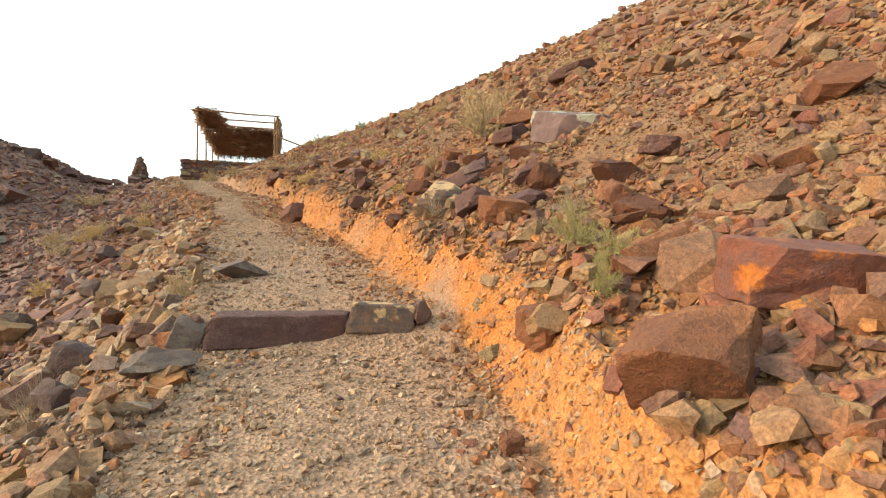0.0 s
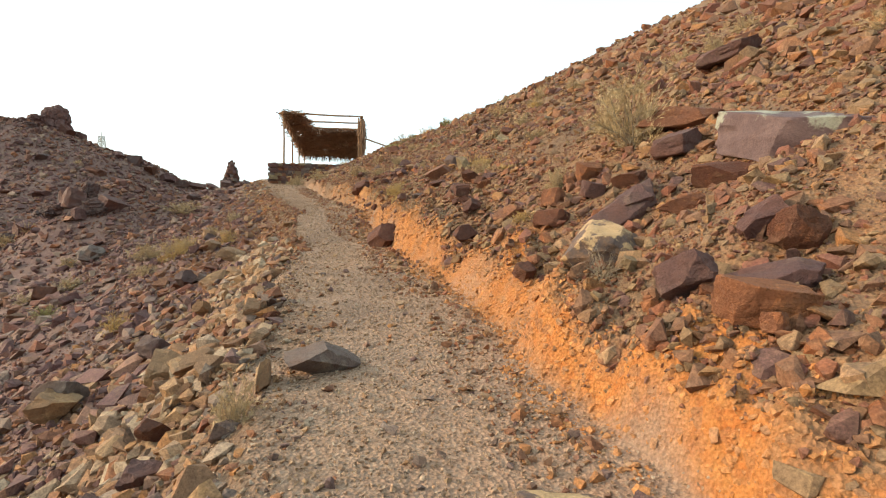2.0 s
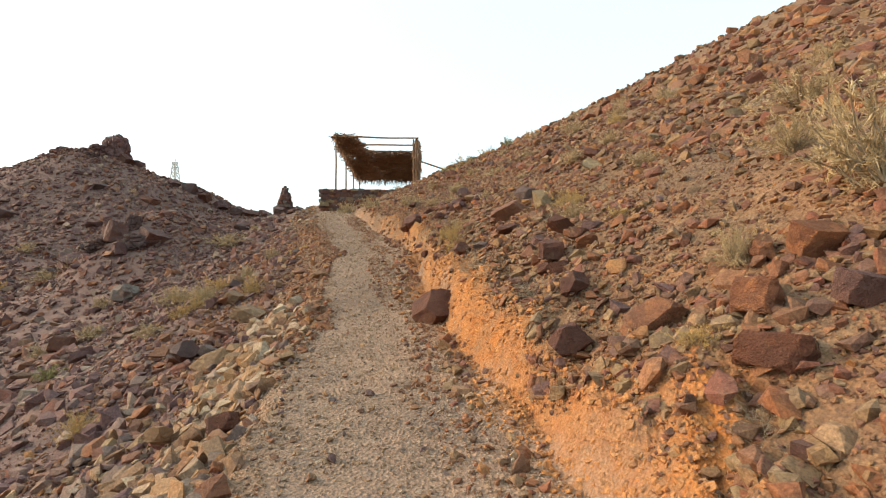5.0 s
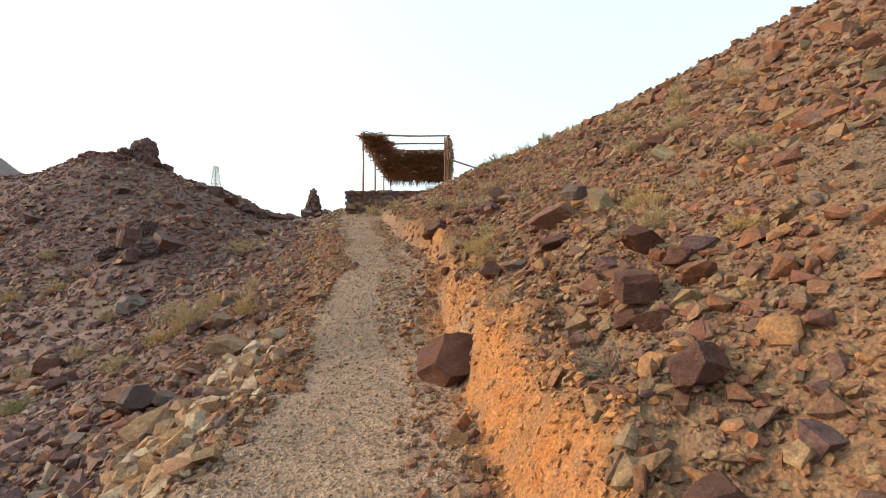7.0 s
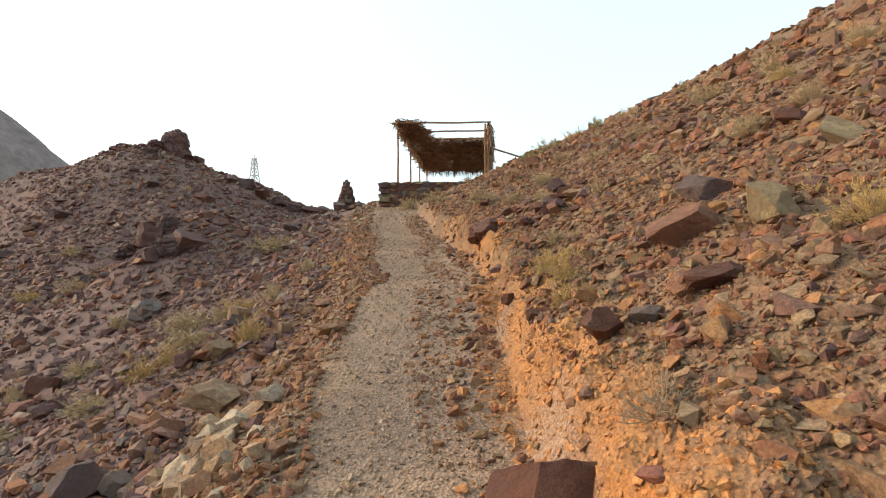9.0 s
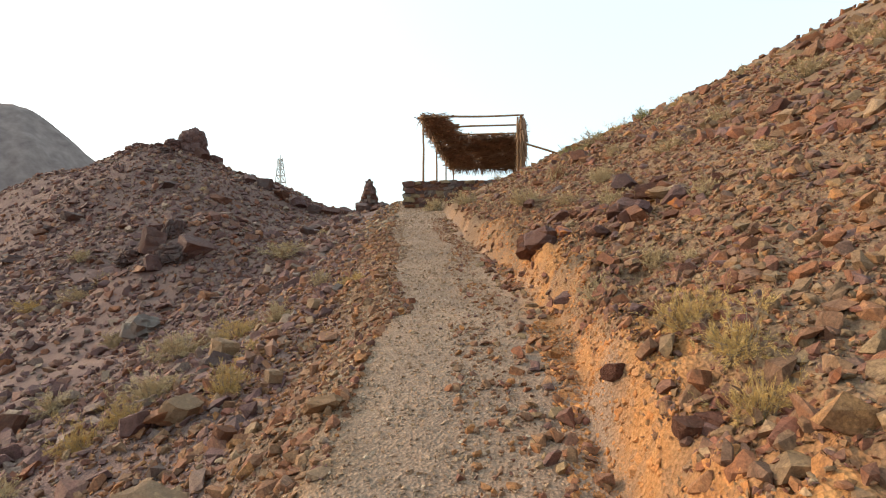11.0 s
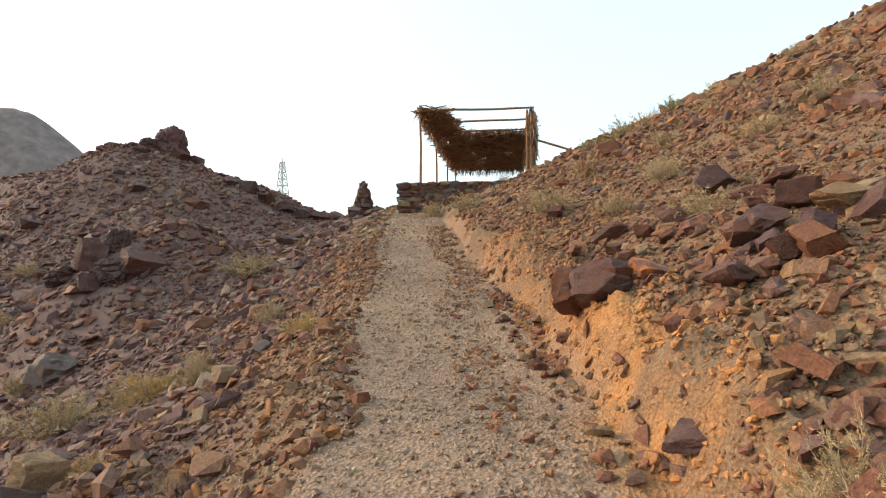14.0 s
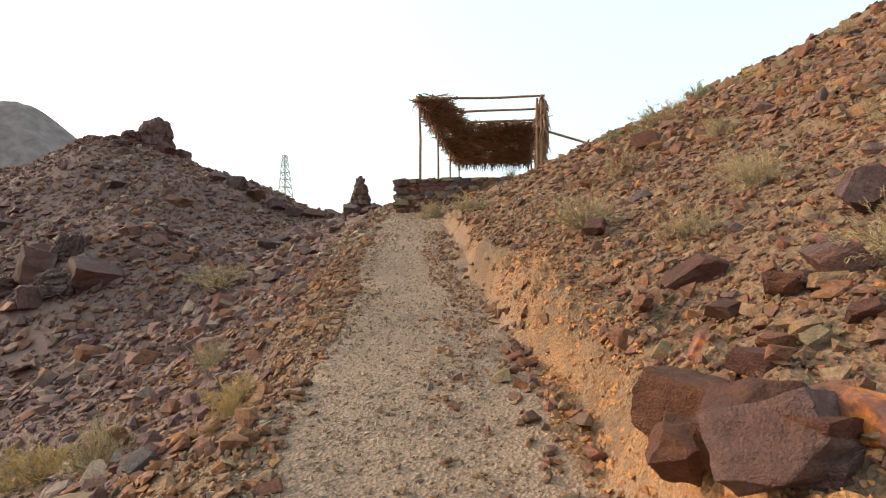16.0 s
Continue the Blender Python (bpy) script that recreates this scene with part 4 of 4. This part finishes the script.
def make_shrub(kind, i):
    tv, tf, lv, lf = shrub_meshes(400 + i + 10 * list(SHRUB_LOOK).index(kind), {"green": 30, "yellow": 30, "straw": 28, "grey": 6}[kind], {"green": 0.8, "yellow": 0.9, "straw": 0.85, "grey": 1.0}[kind])
    base = new("shrub")
    link_mesh("branchwork", tv, tf, twig_mat, base, "dry woody stems")
    link_mesh("foliage", lv, lf, leaf_mats[kind], base, "fine dry leaves")
    return tagged(base, SHRUB_LOOK[kind] + " among stones", "shrub", "desert shrubs")


def shrub(x, y, w, h, kind, i=0):
    m = pose(x, y, float(land(x, y)) - 0.02, 0, 0, (x * 97 + y * 57) % 360) @ Matrix.Diagonal((w * 0.66, w * 0.66, h * 1.15, 1))
    key = (kind, i % 3)
    if key not in shrub_kinds:
        shrub_kinds[key] = make_shrub(*key)
        shrub_kinds[key].matrix_basis = m
        return
    first = shrub_kinds[key]
    made = copy_thing(first, Matrix())
    made.matrix_basis = m


shrub(-15.42, 24.06, 1.75, 0.64, "straw", 0)
shrub(-21.46, 21.40, 1.23, 0.52, "straw", 1)
shrub(-12.38, 29.35, 1.18, 0.57, "straw", 2)
shrub(-12.04, 17.20, 1.12, 0.57, "straw", 3)
shrub(1.25, 11.05, 1.07, 0.43, "straw", 4)
shrub(0.65, 8.06, 1.07, 0.74, "straw", 5)
shrub(-1.30, 22.00, 0.99, 0.48, "straw", 6)
shrub(-5.95, 26.86, 0.98, 0.42, "straw", 7)
shrub(-23.92, 21.30, 0.95, 0.54, "yellow", 8)
shrub(-26.79, 24.74, 0.93, 0.59, "straw", 9)
shrub(-10.21, 26.98, 0.92, 0.47, "straw", 10)
shrub(-6.17, 20.22, 0.88, 0.40, "straw", 11)
shrub(-5.19, 35.61, 0.83, 0.51, "green", 12)
shrub(-5.05, 34.12, 0.81, 0.53, "green", 13)
shrub(-11.14, 17.96, 0.80, 0.44, "yellow", 14)
shrub(2.74, 24.29, 0.75, 0.38, "straw", 15)
shrub(-13.48, 15.84, 0.74, 0.42, "straw", 16)
shrub(-16.42, 19.02, 0.74, 0.42, "straw", 17)
shrub(-4.01, 25.60, 0.68, 0.33, "straw", 18)
shrub(-11.80, 18.01, 0.67, 0.43, "straw", 19)
shrub(-11.83, 13.28, 0.66, 0.31, "green", 20)
shrub(-10.23, 17.87, 0.65, 0.49, "straw", 21)
shrub(-3.57, 20.19, 0.65, 0.27, "straw", 22)
shrub(-8.68, 14.02, 0.64, 0.36, "straw", 23)
shrub(-8.69, 12.53, 0.63, 0.32, "straw", 24)
shrub(-2.76, 21.55, 0.60, 0.35, "straw", 25)
shrub(-6.97, 28.21, 0.60, 0.40, "green", 26)
shrub(-0.56, 16.40, 0.60, 0.36, "straw", 27)
shrub(-6.11, 25.87, 0.59, 0.33, "green", 28)
shrub(0.57, 9.29, 0.59, 0.36, "straw", 29)
shrub(-8.73, 18.07, 0.58, 0.27, "yellow", 30)
shrub(-4.29, 17.81, 0.56, 0.28, "straw", 31)
shrub(-4.71, 19.88, 0.54, 0.32, "straw", 32)
shrub(-1.23, 10.72, 0.52, 0.26, "straw", 33)
shrub(3.19, 7.93, 0.52, 0.26, "straw", 34)
shrub(-0.31, 12.07, 0.50, 0.22, "straw", 35)
shrub(-4.77, 20.43, 0.50, 0.25, "straw", 36)
shrub(-1.31, 15.85, 0.49, 0.31, "straw", 37)
shrub(-8.84, 14.47, 0.49, 0.21, "straw", 38)
shrub(-10.28, 19.28, 0.48, 0.37, "straw", 39)
shrub(-14.19, 15.03, 0.47, 0.40, "straw", 40)
shrub(2.57, 11.29, 0.47, 0.34, "straw", 41)
shrub(-6.85, 9.43, 0.47, 0.32, "yellow", 42)
shrub(-6.14, 22.76, 0.46, 0.43, "straw", 43)
shrub(-6.33, 30.20, 0.45, 0.32, "green", 44)
shrub(-5.22, 19.19, 0.45, 0.27, "straw", 45)
shrub(-8.53, 13.16, 0.44, 0.34, "yellow", 46)
shrub(-1.29, 11.49, 0.44, 0.28, "yellow", 47)
shrub(-7.64, 14.13, 0.44, 0.37, "yellow", 48)
shrub(-3.13, 16.03, 0.39, 0.24, "straw", 49)
shrub(-3.31, 13.14, 0.38, 0.27, "yellow", 50)
shrub(-2.63, 3.56, 0.38, 0.38, "grey", 51)
shrub(-3.10, 12.61, 0.37, 0.24, "yellow", 52)
shrub(-3.55, 14.82, 0.36, 0.20, "straw", 53)
shrub(-8.48, 13.53, 0.36, 0.30, "yellow", 54)
shrub(-10.63, 19.54, 0.35, 0.39, "grey", 55)
shrub(-1.53, 8.95, 0.35, 0.18, "grey", 56)
shrub(-2.48, 17.02, 0.34, 0.17, "straw", 57)
shrub(-3.97, 14.55, 0.33, 0.23, "straw", 58)
shrub(-0.18, 8.10, 0.33, 0.28, "straw", 59)
shrub(-0.08, 5.25, 0.33, 0.21, "grey", 60)
shrub(-2.36, 10.41, 0.32, 0.27, "grey", 61)
shrub(0.87, 2.71, 0.29, 0.22, "green", 62)
shrub(-0.43, 6.75, 0.29, 0.14, "grey", 63)
shrub(0.79, 3.31, 0.28, 0.27, "green", 64)
shrub(-3.04, 12.34, 0.27, 0.24, "yellow", 65)
shrub(-8.36, 15.26, 0.27, 0.16, "yellow", 66)
shrub(-2.06, 4.34, 0.26, 0.26, "straw", 67)
shrub(-0.81, 9.75, 0.25, 0.12, "yellow", 68)
shrub(-8.32, 17.61, 0.25, 0.24, "yellow", 69)
shrub(0.87, 3.70, 0.25, 0.19, "grey", 70)
shrub(-7.42, 15.14, 0.23, 0.27, "grey", 71)
shrub(-2.64, 15.70, 0.23, 0.12, "straw", 72)
shrub(-7.30, 15.34, 0.22, 0.17, "yellow", 73)
shrub(-0.58, 7.22, 0.20, 0.13, "yellow", 74)
shrub(-3.28, 14.64, 0.20, 0.13, "straw", 75)
shrub(0.74, 2.52, 0.17, 0.19, "green", 76)

sr = np.random.default_rng(31)
for k in range(34):
    if k < 24:
        v, d = sr.uniform(14, 42), 4.5 + 10 * sr.uniform()
    else:
        v, d = sr.uniform(12, 34), -3.5 - 12 * sr.uniform()
    w = sr.uniform(0.35, 0.85)
    shrub(float(trail_x(v) + d), v, w, w * sr.uniform(0.5, 0.75), ["straw", "straw", "yellow", "straw", "grey"][k % 5], k)


# ---------------------------------------------------------------- poles, thatch shelter, wall
def pole_bm(a, b, r0, r1, seed=0, sides=8, rings=7):
    """A crooked round pole from a to b."""
    bm = bmesh.new()
    a, b = Vector(a), Vector(b)
    ax = (b - a).normalized()
    s = ax.orthogonal().normalized()
    u = ax.cross(s)
    ln = (b - a).length
    loops = []
    for i in range(rings):
        t = i / (rings - 1)
        c = a.lerp(b, t) + (s * noise.noise(Vector((seed, t * 2.2, 0))) + u * noise.noise(Vector((seed, t * 2.2, 9)))) * 0.012 * ln
        r = r0 + (r1 - r0) * t
        r *= 1 + 0.12 * noise.noise(Vector((seed, t * 9, 3)))
        loops.append([bm.verts.new(c + r * (s * math.cos(k * 2 * math.pi / sides) + u * math.sin(k * 2 * math.pi / sides))) for k in range(sides)])
    for p, q in zip(loops, loops[1:]):
        for k in range(sides):
            bm.faces.new((p[k], p[(k + 1) % sides], q[(k + 1) % sides], q[k]))
    bm.faces.new(loops[0][::-1])
    bm.faces.new(loops[-1])
    return bm


def fronds_bm(rng, quads):
    """Many thin dry leaf blades; each entry: root, direction, width."""
    bm = bmesh.new()
    for root, way, w in quads:
        root, way = Vector(root), Vector(way)
        side = way.cross(Vector(rng.normal(size=3))).normalized() * w
        mid = root + way * 0.5 + Vector(rng.normal(size=3)) * 0.03
        tip = root + way
        v = [bm.verts.new(q) for q in (root - side, root + side, mid + side, mid - side, tip)]
        bm.faces.new((v[0], v[1], v[2], v[3]))
        bm.faces.new((v[3], v[2], v[4]))
    return bm


FRONT_L, FRONT_R = Vector((-14.96, 33.6, 0)), Vector((-10.6, 35.3, 0))
BACK = Vector((-5.05, 15.5, 0))
ROOF_Z = 9.88
shelter = tagged(new("palm_thatch_shelter"), "long open shelter of wooden poles with ragged brown palm thatch roof", "shelter")


def roof(u, w, dz=0.0):
    """A place on the roof: u across from the trail side, w metres back from the front."""
    p = FRONT_L.lerp(FRONT_R, u) + BACK.normalized() * w
    return Vector((p.x, p.y, ROOF_Z + dz))


def foot(p):
    return (p.x, p.y, float(land(p.x, p.y)) - 0.15)


DEEP = BACK.length
for k in range(4):
    for u in (0.0, 1.0):
        top = roof(u, k * DEEP / 3, 0.02)
        part("post", pole_bm(foot(top), top, 0.062, 0.046, k * 3 + u), pole_mat, shelter, smooth=True)
top = roof(0.965, 0.15, 0.05)
part("post", pole_bm(foot(top), top, 0.06, 0.05, 40), pole_mat, shelter, "pair post lashed beside the corner post", smooth=True)
for k in range(9):
    w = k * DEEP / 8
    part("beam", pole_bm(roof(-0.05, w, 0.08), roof(1.03, w, 0.10), 0.055, 0.045, 20 + k), pole_mat, shelter, smooth=True)
for u in (0.0, 1.0):
    part("rail", pole_bm(roof(u, -0.3, 0.02), roof(u, DEEP + 0.3, 0.02), 0.06, 0.05, 33 + u), pole_mat, shelter, smooth=True)
q = roof(1.0, 0.0, -1.2)
part("prop", pole_bm(q, (q.x + 1.9, q.y + 0.8, q.z - 0.65), 0.05, 0.045, 51), pole_mat, shelter, smooth=True)
for k in range(3):
    w = 3.2 + k * 3.6
    a, b = roof(-0.11, w, -0.03), roof(0.12, w + 0.1, -0.03)
    part("stub", pole_bm(a, b, 0.035, 0.03, 60 + k), pole_mat, shelter, smooth=True)

q = roof(1.0, 0.0, -0.72)  # nub of a broken cross pole
part("stub", pole_bm(q, (q.x + 0.42, q.y + 0.1, q.z + 0.03), 0.02, 0.015, 71), pole_mat, shelter, smooth=True)
trng = np.random.default_rng(9)
blades = []
back = BACK.normalized()
across = (FRONT_R - FRONT_L).normalized()
for _ in range(12500):
    u, w = trng.uniform(-0.03, 1.02), trng.uniform(0.0, DEEP)
    ragged = 0.25 + 0.05 * noise.noise(Vector((w * 1.5, 0, 0)))
    if w < 4.6 + 0.3 * noise.noise(Vector((u * 7, 2, 0))) and u > ragged + 0.012 * w:
        continue
    if noise.noise(Vector((u * 6, w * 0.55, 5.0))) > 0.44 and w > 5:
        continue
    way = (back * trng.normal() * 0.7 + across * trng.normal() * 0.5) + Vector((0, 0, trng.normal() * 0.05))
    way = way.normalized() * trng.uniform(0.5, 1.0)
    blades.append((roof(u, w, 0.10 + trng.normal() * 0.075) - way * 0.5, way, trng.uniform(0.018, 0.04)))
for _ in range(900):
    s = trng.uniform()
    if s < 0.35:
        p = roof(0.0 + trng.normal() * 0.01, trng.uniform(0, DEEP), 0.1)
    elif s < 0.75:
        p = roof(trng.uniform(0, 1), DEEP + trng.normal() * 0.1, 0.1)
    else:
        p = roof(1.01 + trng.normal() * 0.01, abs(trng.normal()) * 5, 0.1)
    way = Vector((trng.normal() * 0.14, trng.normal() * 0.14, -trng.uniform(0.25, 0.75)))
    blades.append((p, way, trng.uniform(0.015, 0.03)))
part("thatch", fronds_bm(trng, blades), thatch_mat, shelter, "ragged dry brown palm fronds with gaps")
screen = []
for _ in range(1500):
    p = roof(1.02 + trng.normal() * 0.012, trng.uniform(-0.1, 3.0) ** 1.0, -abs(trng.normal()) * 1.0)
    way = Vector((trng.normal() * 0.12, trng.normal() * 0.12, -trng.uniform(0.4, 0.9)))
    screen.append((p, way, trng.uniform(0.015, 0.03)))
part("side_screen", fronds_bm(trng, screen), thatch_mat, shelter, "dry palm fronds hanging on the uphill side")


def stack_stones(parent, places, mats, rng):
    """Stones of a dry wall; places: centre, size, turn."""
    shapes = [rock_mesh_small(500 + k) for k in range(6)]
    cache = {}
    for c, size, yaw in places:
        s, mt = shapes[rng.integers(0, 6)], mats[rng.integers(0, len(mats))]
        key = (s.name, mt)
        if key not in cache:
            me = s.copy()
            me.materials.append(rock_mats[mt])
            cache[key] = me
        ob = new("stone", cache[key])
        ob.parent = parent
        ob.matrix_basis = pose(*c, rng.normal() * 5, rng.normal() * 5, yaw) @ Matrix.Diagonal((*size, 1))


def rock_mesh_small(seed):
    """A roughly squared walling stone with its corners broken off."""
    rng = np.random.default_rng(seed)
    bm = bmesh.new()
    bmesh.ops.create_cube(bm, size=1.04)
    for v in bm.verts:
        v.co += Vector(rng.normal(size=3)) * 0.06
    for _ in range(6):
        n = Vector(rng.normal(size=3)).normalized()
        reach = max(v.co.dot(n) for v in bm.verts)
        bm = cleave(bm, n * reach * rng.uniform(0.80, 0.95), n)
    me = bpy.data.meshes.new("stone")
    bm.to_mesh(me)
    bm.free()
    return me


# dry stone wall in front of the shelter, and its return along the trail
wall = tagged(new("dry_stone_wall"), "dark dry-stacked stone wall below the thatch shelter", "wall", kind="structure")
wrng = np.random.default_rng(12)
corner = Vector((-15.05, 31.95, 0))
along = (FRONT_R - FRONT_L).normalized()
WALL_TOP = 6.66
stones = []
for run, way, length in ((0, along, 5.4), (1, BACK.normalized(), 5.0)):
    yaw = math.degrees(math.atan2(way.y, way.x))
    inward = Vector((-way.y, way.x, 0)) if run == 0 else Vector((way.y, -way.x, 0))
    z = 5.0
    row = 0
    while z < WALL_TOP - 0.05:
        hgt = wrng.uniform(0.10, 0.19)
        s = 0.0 if row % 2 else -0.12
        while s < length:
            w = wrng.uniform(0.16, 0.44)
            p = corner + way * (s + w / 2) + inward * (0.18 + wrng.normal() * 0.018)
            top = WALL_TOP + (0.06 * s if run == 0 else 0)
            if float(land(p.x, p.y)) < z + hgt + 0.1 and z < top:
                stones.append(((p.x, p.y, z + hgt / 2), (w * 1.10, 0.44, hgt * 1.18), yaw))
            s += w
        z += hgt
        row += 1
for way, length, inward in ((along, 5.4, Vector((-along.y, along.x, 0))), (BACK.normalized(), 5.0, Vector((BACK.y, -BACK.x, 0)).normalized())):
    bm = bmesh.new()
    ends = [corner + inward * a + way * (b * length + 0.1) for a, b in ((0.10, 0), (0.30, 0), (0.30, 0.97), (0.10, 0.97))]
    lo = [bm.verts.new((p.x, p.y, 4.9)) for p in ends]
    hi = [bm.verts.new((p.x, p.y, WALL_TOP - 0.12)) for p in ends]
    bm.faces.new(hi)
    bm.faces.new(lo[::-1])
    for k in range(4):
        bm.faces.new((lo[k], lo[(k + 1) % 4], hi[(k + 1) % 4], hi[k]))
    bmesh.ops.recalc_face_normals(bm, faces=bm.faces)
    part("rubble_core", bm, rock_mats["purple"], wall, "dark rubble packing between the stones")
stack_stones(wall, stones, ["dark", "purple", "grey", "brown", "rust", "olive"], wrng)

# cairn on the crest
cairn = tagged(new("stone_cairn"), "tall tapering cairn of stacked dark stones on the crest", "cairn")
cx, cy = -21.9, 39.9
cz = float(land(cx, cy)) - 0.2
stones, z = [], 0.0
while z < 1.95:
    hgt = wrng.uniform(0.09, 0.16)
    rad = 0.74 * (1 - z / 2.35) ** 0.9
    n = max(1, int(2 * math.pi * max(rad - 0.1, 0.02) / 0.22))
    for k in range(n):
        a = 2 * math.pi * (k + wrng.uniform(0, 0.5)) / n
        r = max(rad - 0.13, 0) * (1 + wrng.normal() * 0.09)
        stones.append(((cx + r * math.cos(a), cy + r * math.sin(a), cz + z + hgt / 2), (wrng.uniform(0.22, 0.34), wrng.uniform(0.22, 0.36), hgt * wrng.uniform(1.1, 1.6)), wrng.uniform(0, 360)))
    if rad > 0.35:
        stones.append(((cx, cy, cz + z + hgt / 2), (rad * 1.2, rad * 1.2, hgt * 1.3), wrng.uniform(0, 90)))
    z += hgt
stones.append(((cx + 0.02, cy, cz + z + 0.06), (0.2, 0.18, 0.2), 20))
stack_stones(cairn, stones, ["dark", "purple", "brown", "purple", "grey"], wrng)


# rock tor on the left hilltop
TOR = "of the bare rock tor on the hilltop"
rock(-32.34, 35.38, 3.5, 2.4, 2.88, 20, "purple", TOR, (0, 4), 0.35, crag_mesh(5, 0.5))
rock(-32.85, 34.39, 1.3, 1.1, 1.1, 65, "purple", TOR, (6, -5), 0.30, CRAGS[1])
rock(-31.40, 35.30, 1.3, 1.0, 1.0, 35, "brown", TOR, (0, 6), 0.30)
rock(-31.49, 36.50, 1.1, 0.9, 0.8, 10, "purple", TOR, (0, 8), 0.34)
for k in range(9):
    rock(-31.4 - k * 0.75, 33.0 + 0.3 * (k % 3), 0.9 + 0.3 * (k % 3), 0.9, 0.8 - 0.15 * (k % 2), k * 53, ["purple", "dark", "purple", "brown"][k % 4], TOR, (k % 4 * 4, 4), 0.55, CRAGS[k % 3])
OUTCROP = "of the weathered outcrop above the gully"
for k in range(15):
    w = 0.7 + 0.24 * (k * 3 % 4)
    rock(-23.0 + k * 0.39, 22.6 - 0.04 * k + 0.5 * (k % 3 - 1), w, w * 0.8, 0.75 + 0.2 * (k % 3), k * 71, ["purple", "dark", "purple", "dark"][k % 4], OUTCROP,
         (k % 5 * 5 - 10, k % 3 * 8 - 8), 0.46, CRAGS[k % 3] if k % 2 else None)
LEDGE = "of a broken ledge on the dark hill"
lr = np.random.default_rng(77)
for k in range(14):
    x, y = lr.uniform(-33, -19), lr.uniform(24.5, 33)
    w = lr.uniform(0.6, 1.5)
    rock(x, y, w, w * 0.7, w * lr.uniform(0.3, 0.5), lr.uniform(20, 70), ["purple", "dark", "purple", "brown"][k % 4], LEDGE, (lr.normal() * 8, lr.normal() * 10), 0.30)
for k in range(9):
    rock(-27.2 + k * 0.85, 35.0 + 0.45 * k, 0.9 + 0.25 * (k % 3), 0.9, 0.65 + 0.12 * (k % 2), k * 47, ["purple", "dark", "brown"][k % 3], "on the saddle beside the crest", (0, 5), 0.3)
rock(-19.9, 38.2, 0.75, 0.7, 0.65, 30, "dark", "beside the trail at the crest", (0, 5), 0.15)


# steel lattice mast far behind
def bar(parent, name, a, b, r):
    return part(name, pole_bm(a, b, r, r, 0, 5, 2), mast_mat, parent)


mast = tagged(new("lattice_mast"), "distant pale steel lattice transmission tower", "tower")
mx, my, mz, mh = -5.1 - 0.6458 * 260, 14.6 + 0.7442 * 260, -14.0, 62.4


def leg_at(k, z):
    half = 0.55 + 0.085 * (mh - z)
    return (mx + half * (1, -1, -1, 1)[k], my + half * (1, 1, -1, -1)[k], mz + z)


for k in range(4):
    bar(mast, "leg", leg_at(k, 0), leg_at(k, mh - 1.5), 0.2)
levels = [0, 8, 15, 21.5, 27.5, 33, 38, 42.5, 46.5, 50, 53, 56, 58.5, 60.5]
for lo, hi in zip(levels, levels[1:]):
    for k in range(4):
        bar(mast, "brace", leg_at(k, lo), leg_at((k + 1) % 4, hi), 0.12)
        bar(mast, "brace", leg_at((k + 1) % 4, lo), leg_at(k, hi), 0.12)
        bar(mast, "girt", leg_at(k, hi), leg_at((k + 1) % 4, hi), 0.2)
bar(mast, "tip", (mx, my, mz + mh - 2), (mx, my, mz + mh), 0.2)

# far mountain beyond the left hill
ms = np.linspace(-200, 240, 150)
crest = np.interp(ms, [-220, -95, -60, -32, -4, 5, 60, 120, 240], [4, 20, 41, 63, 85, 87, 88, 70, 20]) + 1.6 * fbm(ms, ms * 0, 16, 4, 81)
nr = 41
ax_m = Vector((-0.47, -0.88, 0))
fwd = Vector((-0.88, 0.47, 0))
org = Vector((-5.1 - 0.8632 * 380, 14.6 + 0.458 * 380, 0))
vs, fs = [], []
for j in range(nr):
    t = j / (nr - 1)
    side = abs(t - 0.5) * 2
    for i, sm in enumerate(ms):
        p = org + ax_m * float(sm) + fwd * ((t - 0.5) * 170)
        z = -16 + (crest[i] + 14) * (1 - side) ** 0.9
        z += (1 - side) * side * 30 * float(fbm(np.array(sm * 1.0), np.array(t * 60.0), 18, 4, 91))
        vs.append((p.x, p.y, z))
n_m = len(ms)
for j in range(nr - 1):
    for i in range(n_m - 1):
        fs.append((j * n_m + i, j * n_m + i + 1, (j + 1) * n_m + i + 1, (j + 1) * n_m + i))
tagged(link_mesh("backdrop", vs, fs, far_rock, None, "", True), "bare grey mountain ridge far away in haze", "mountain", kind="structure")
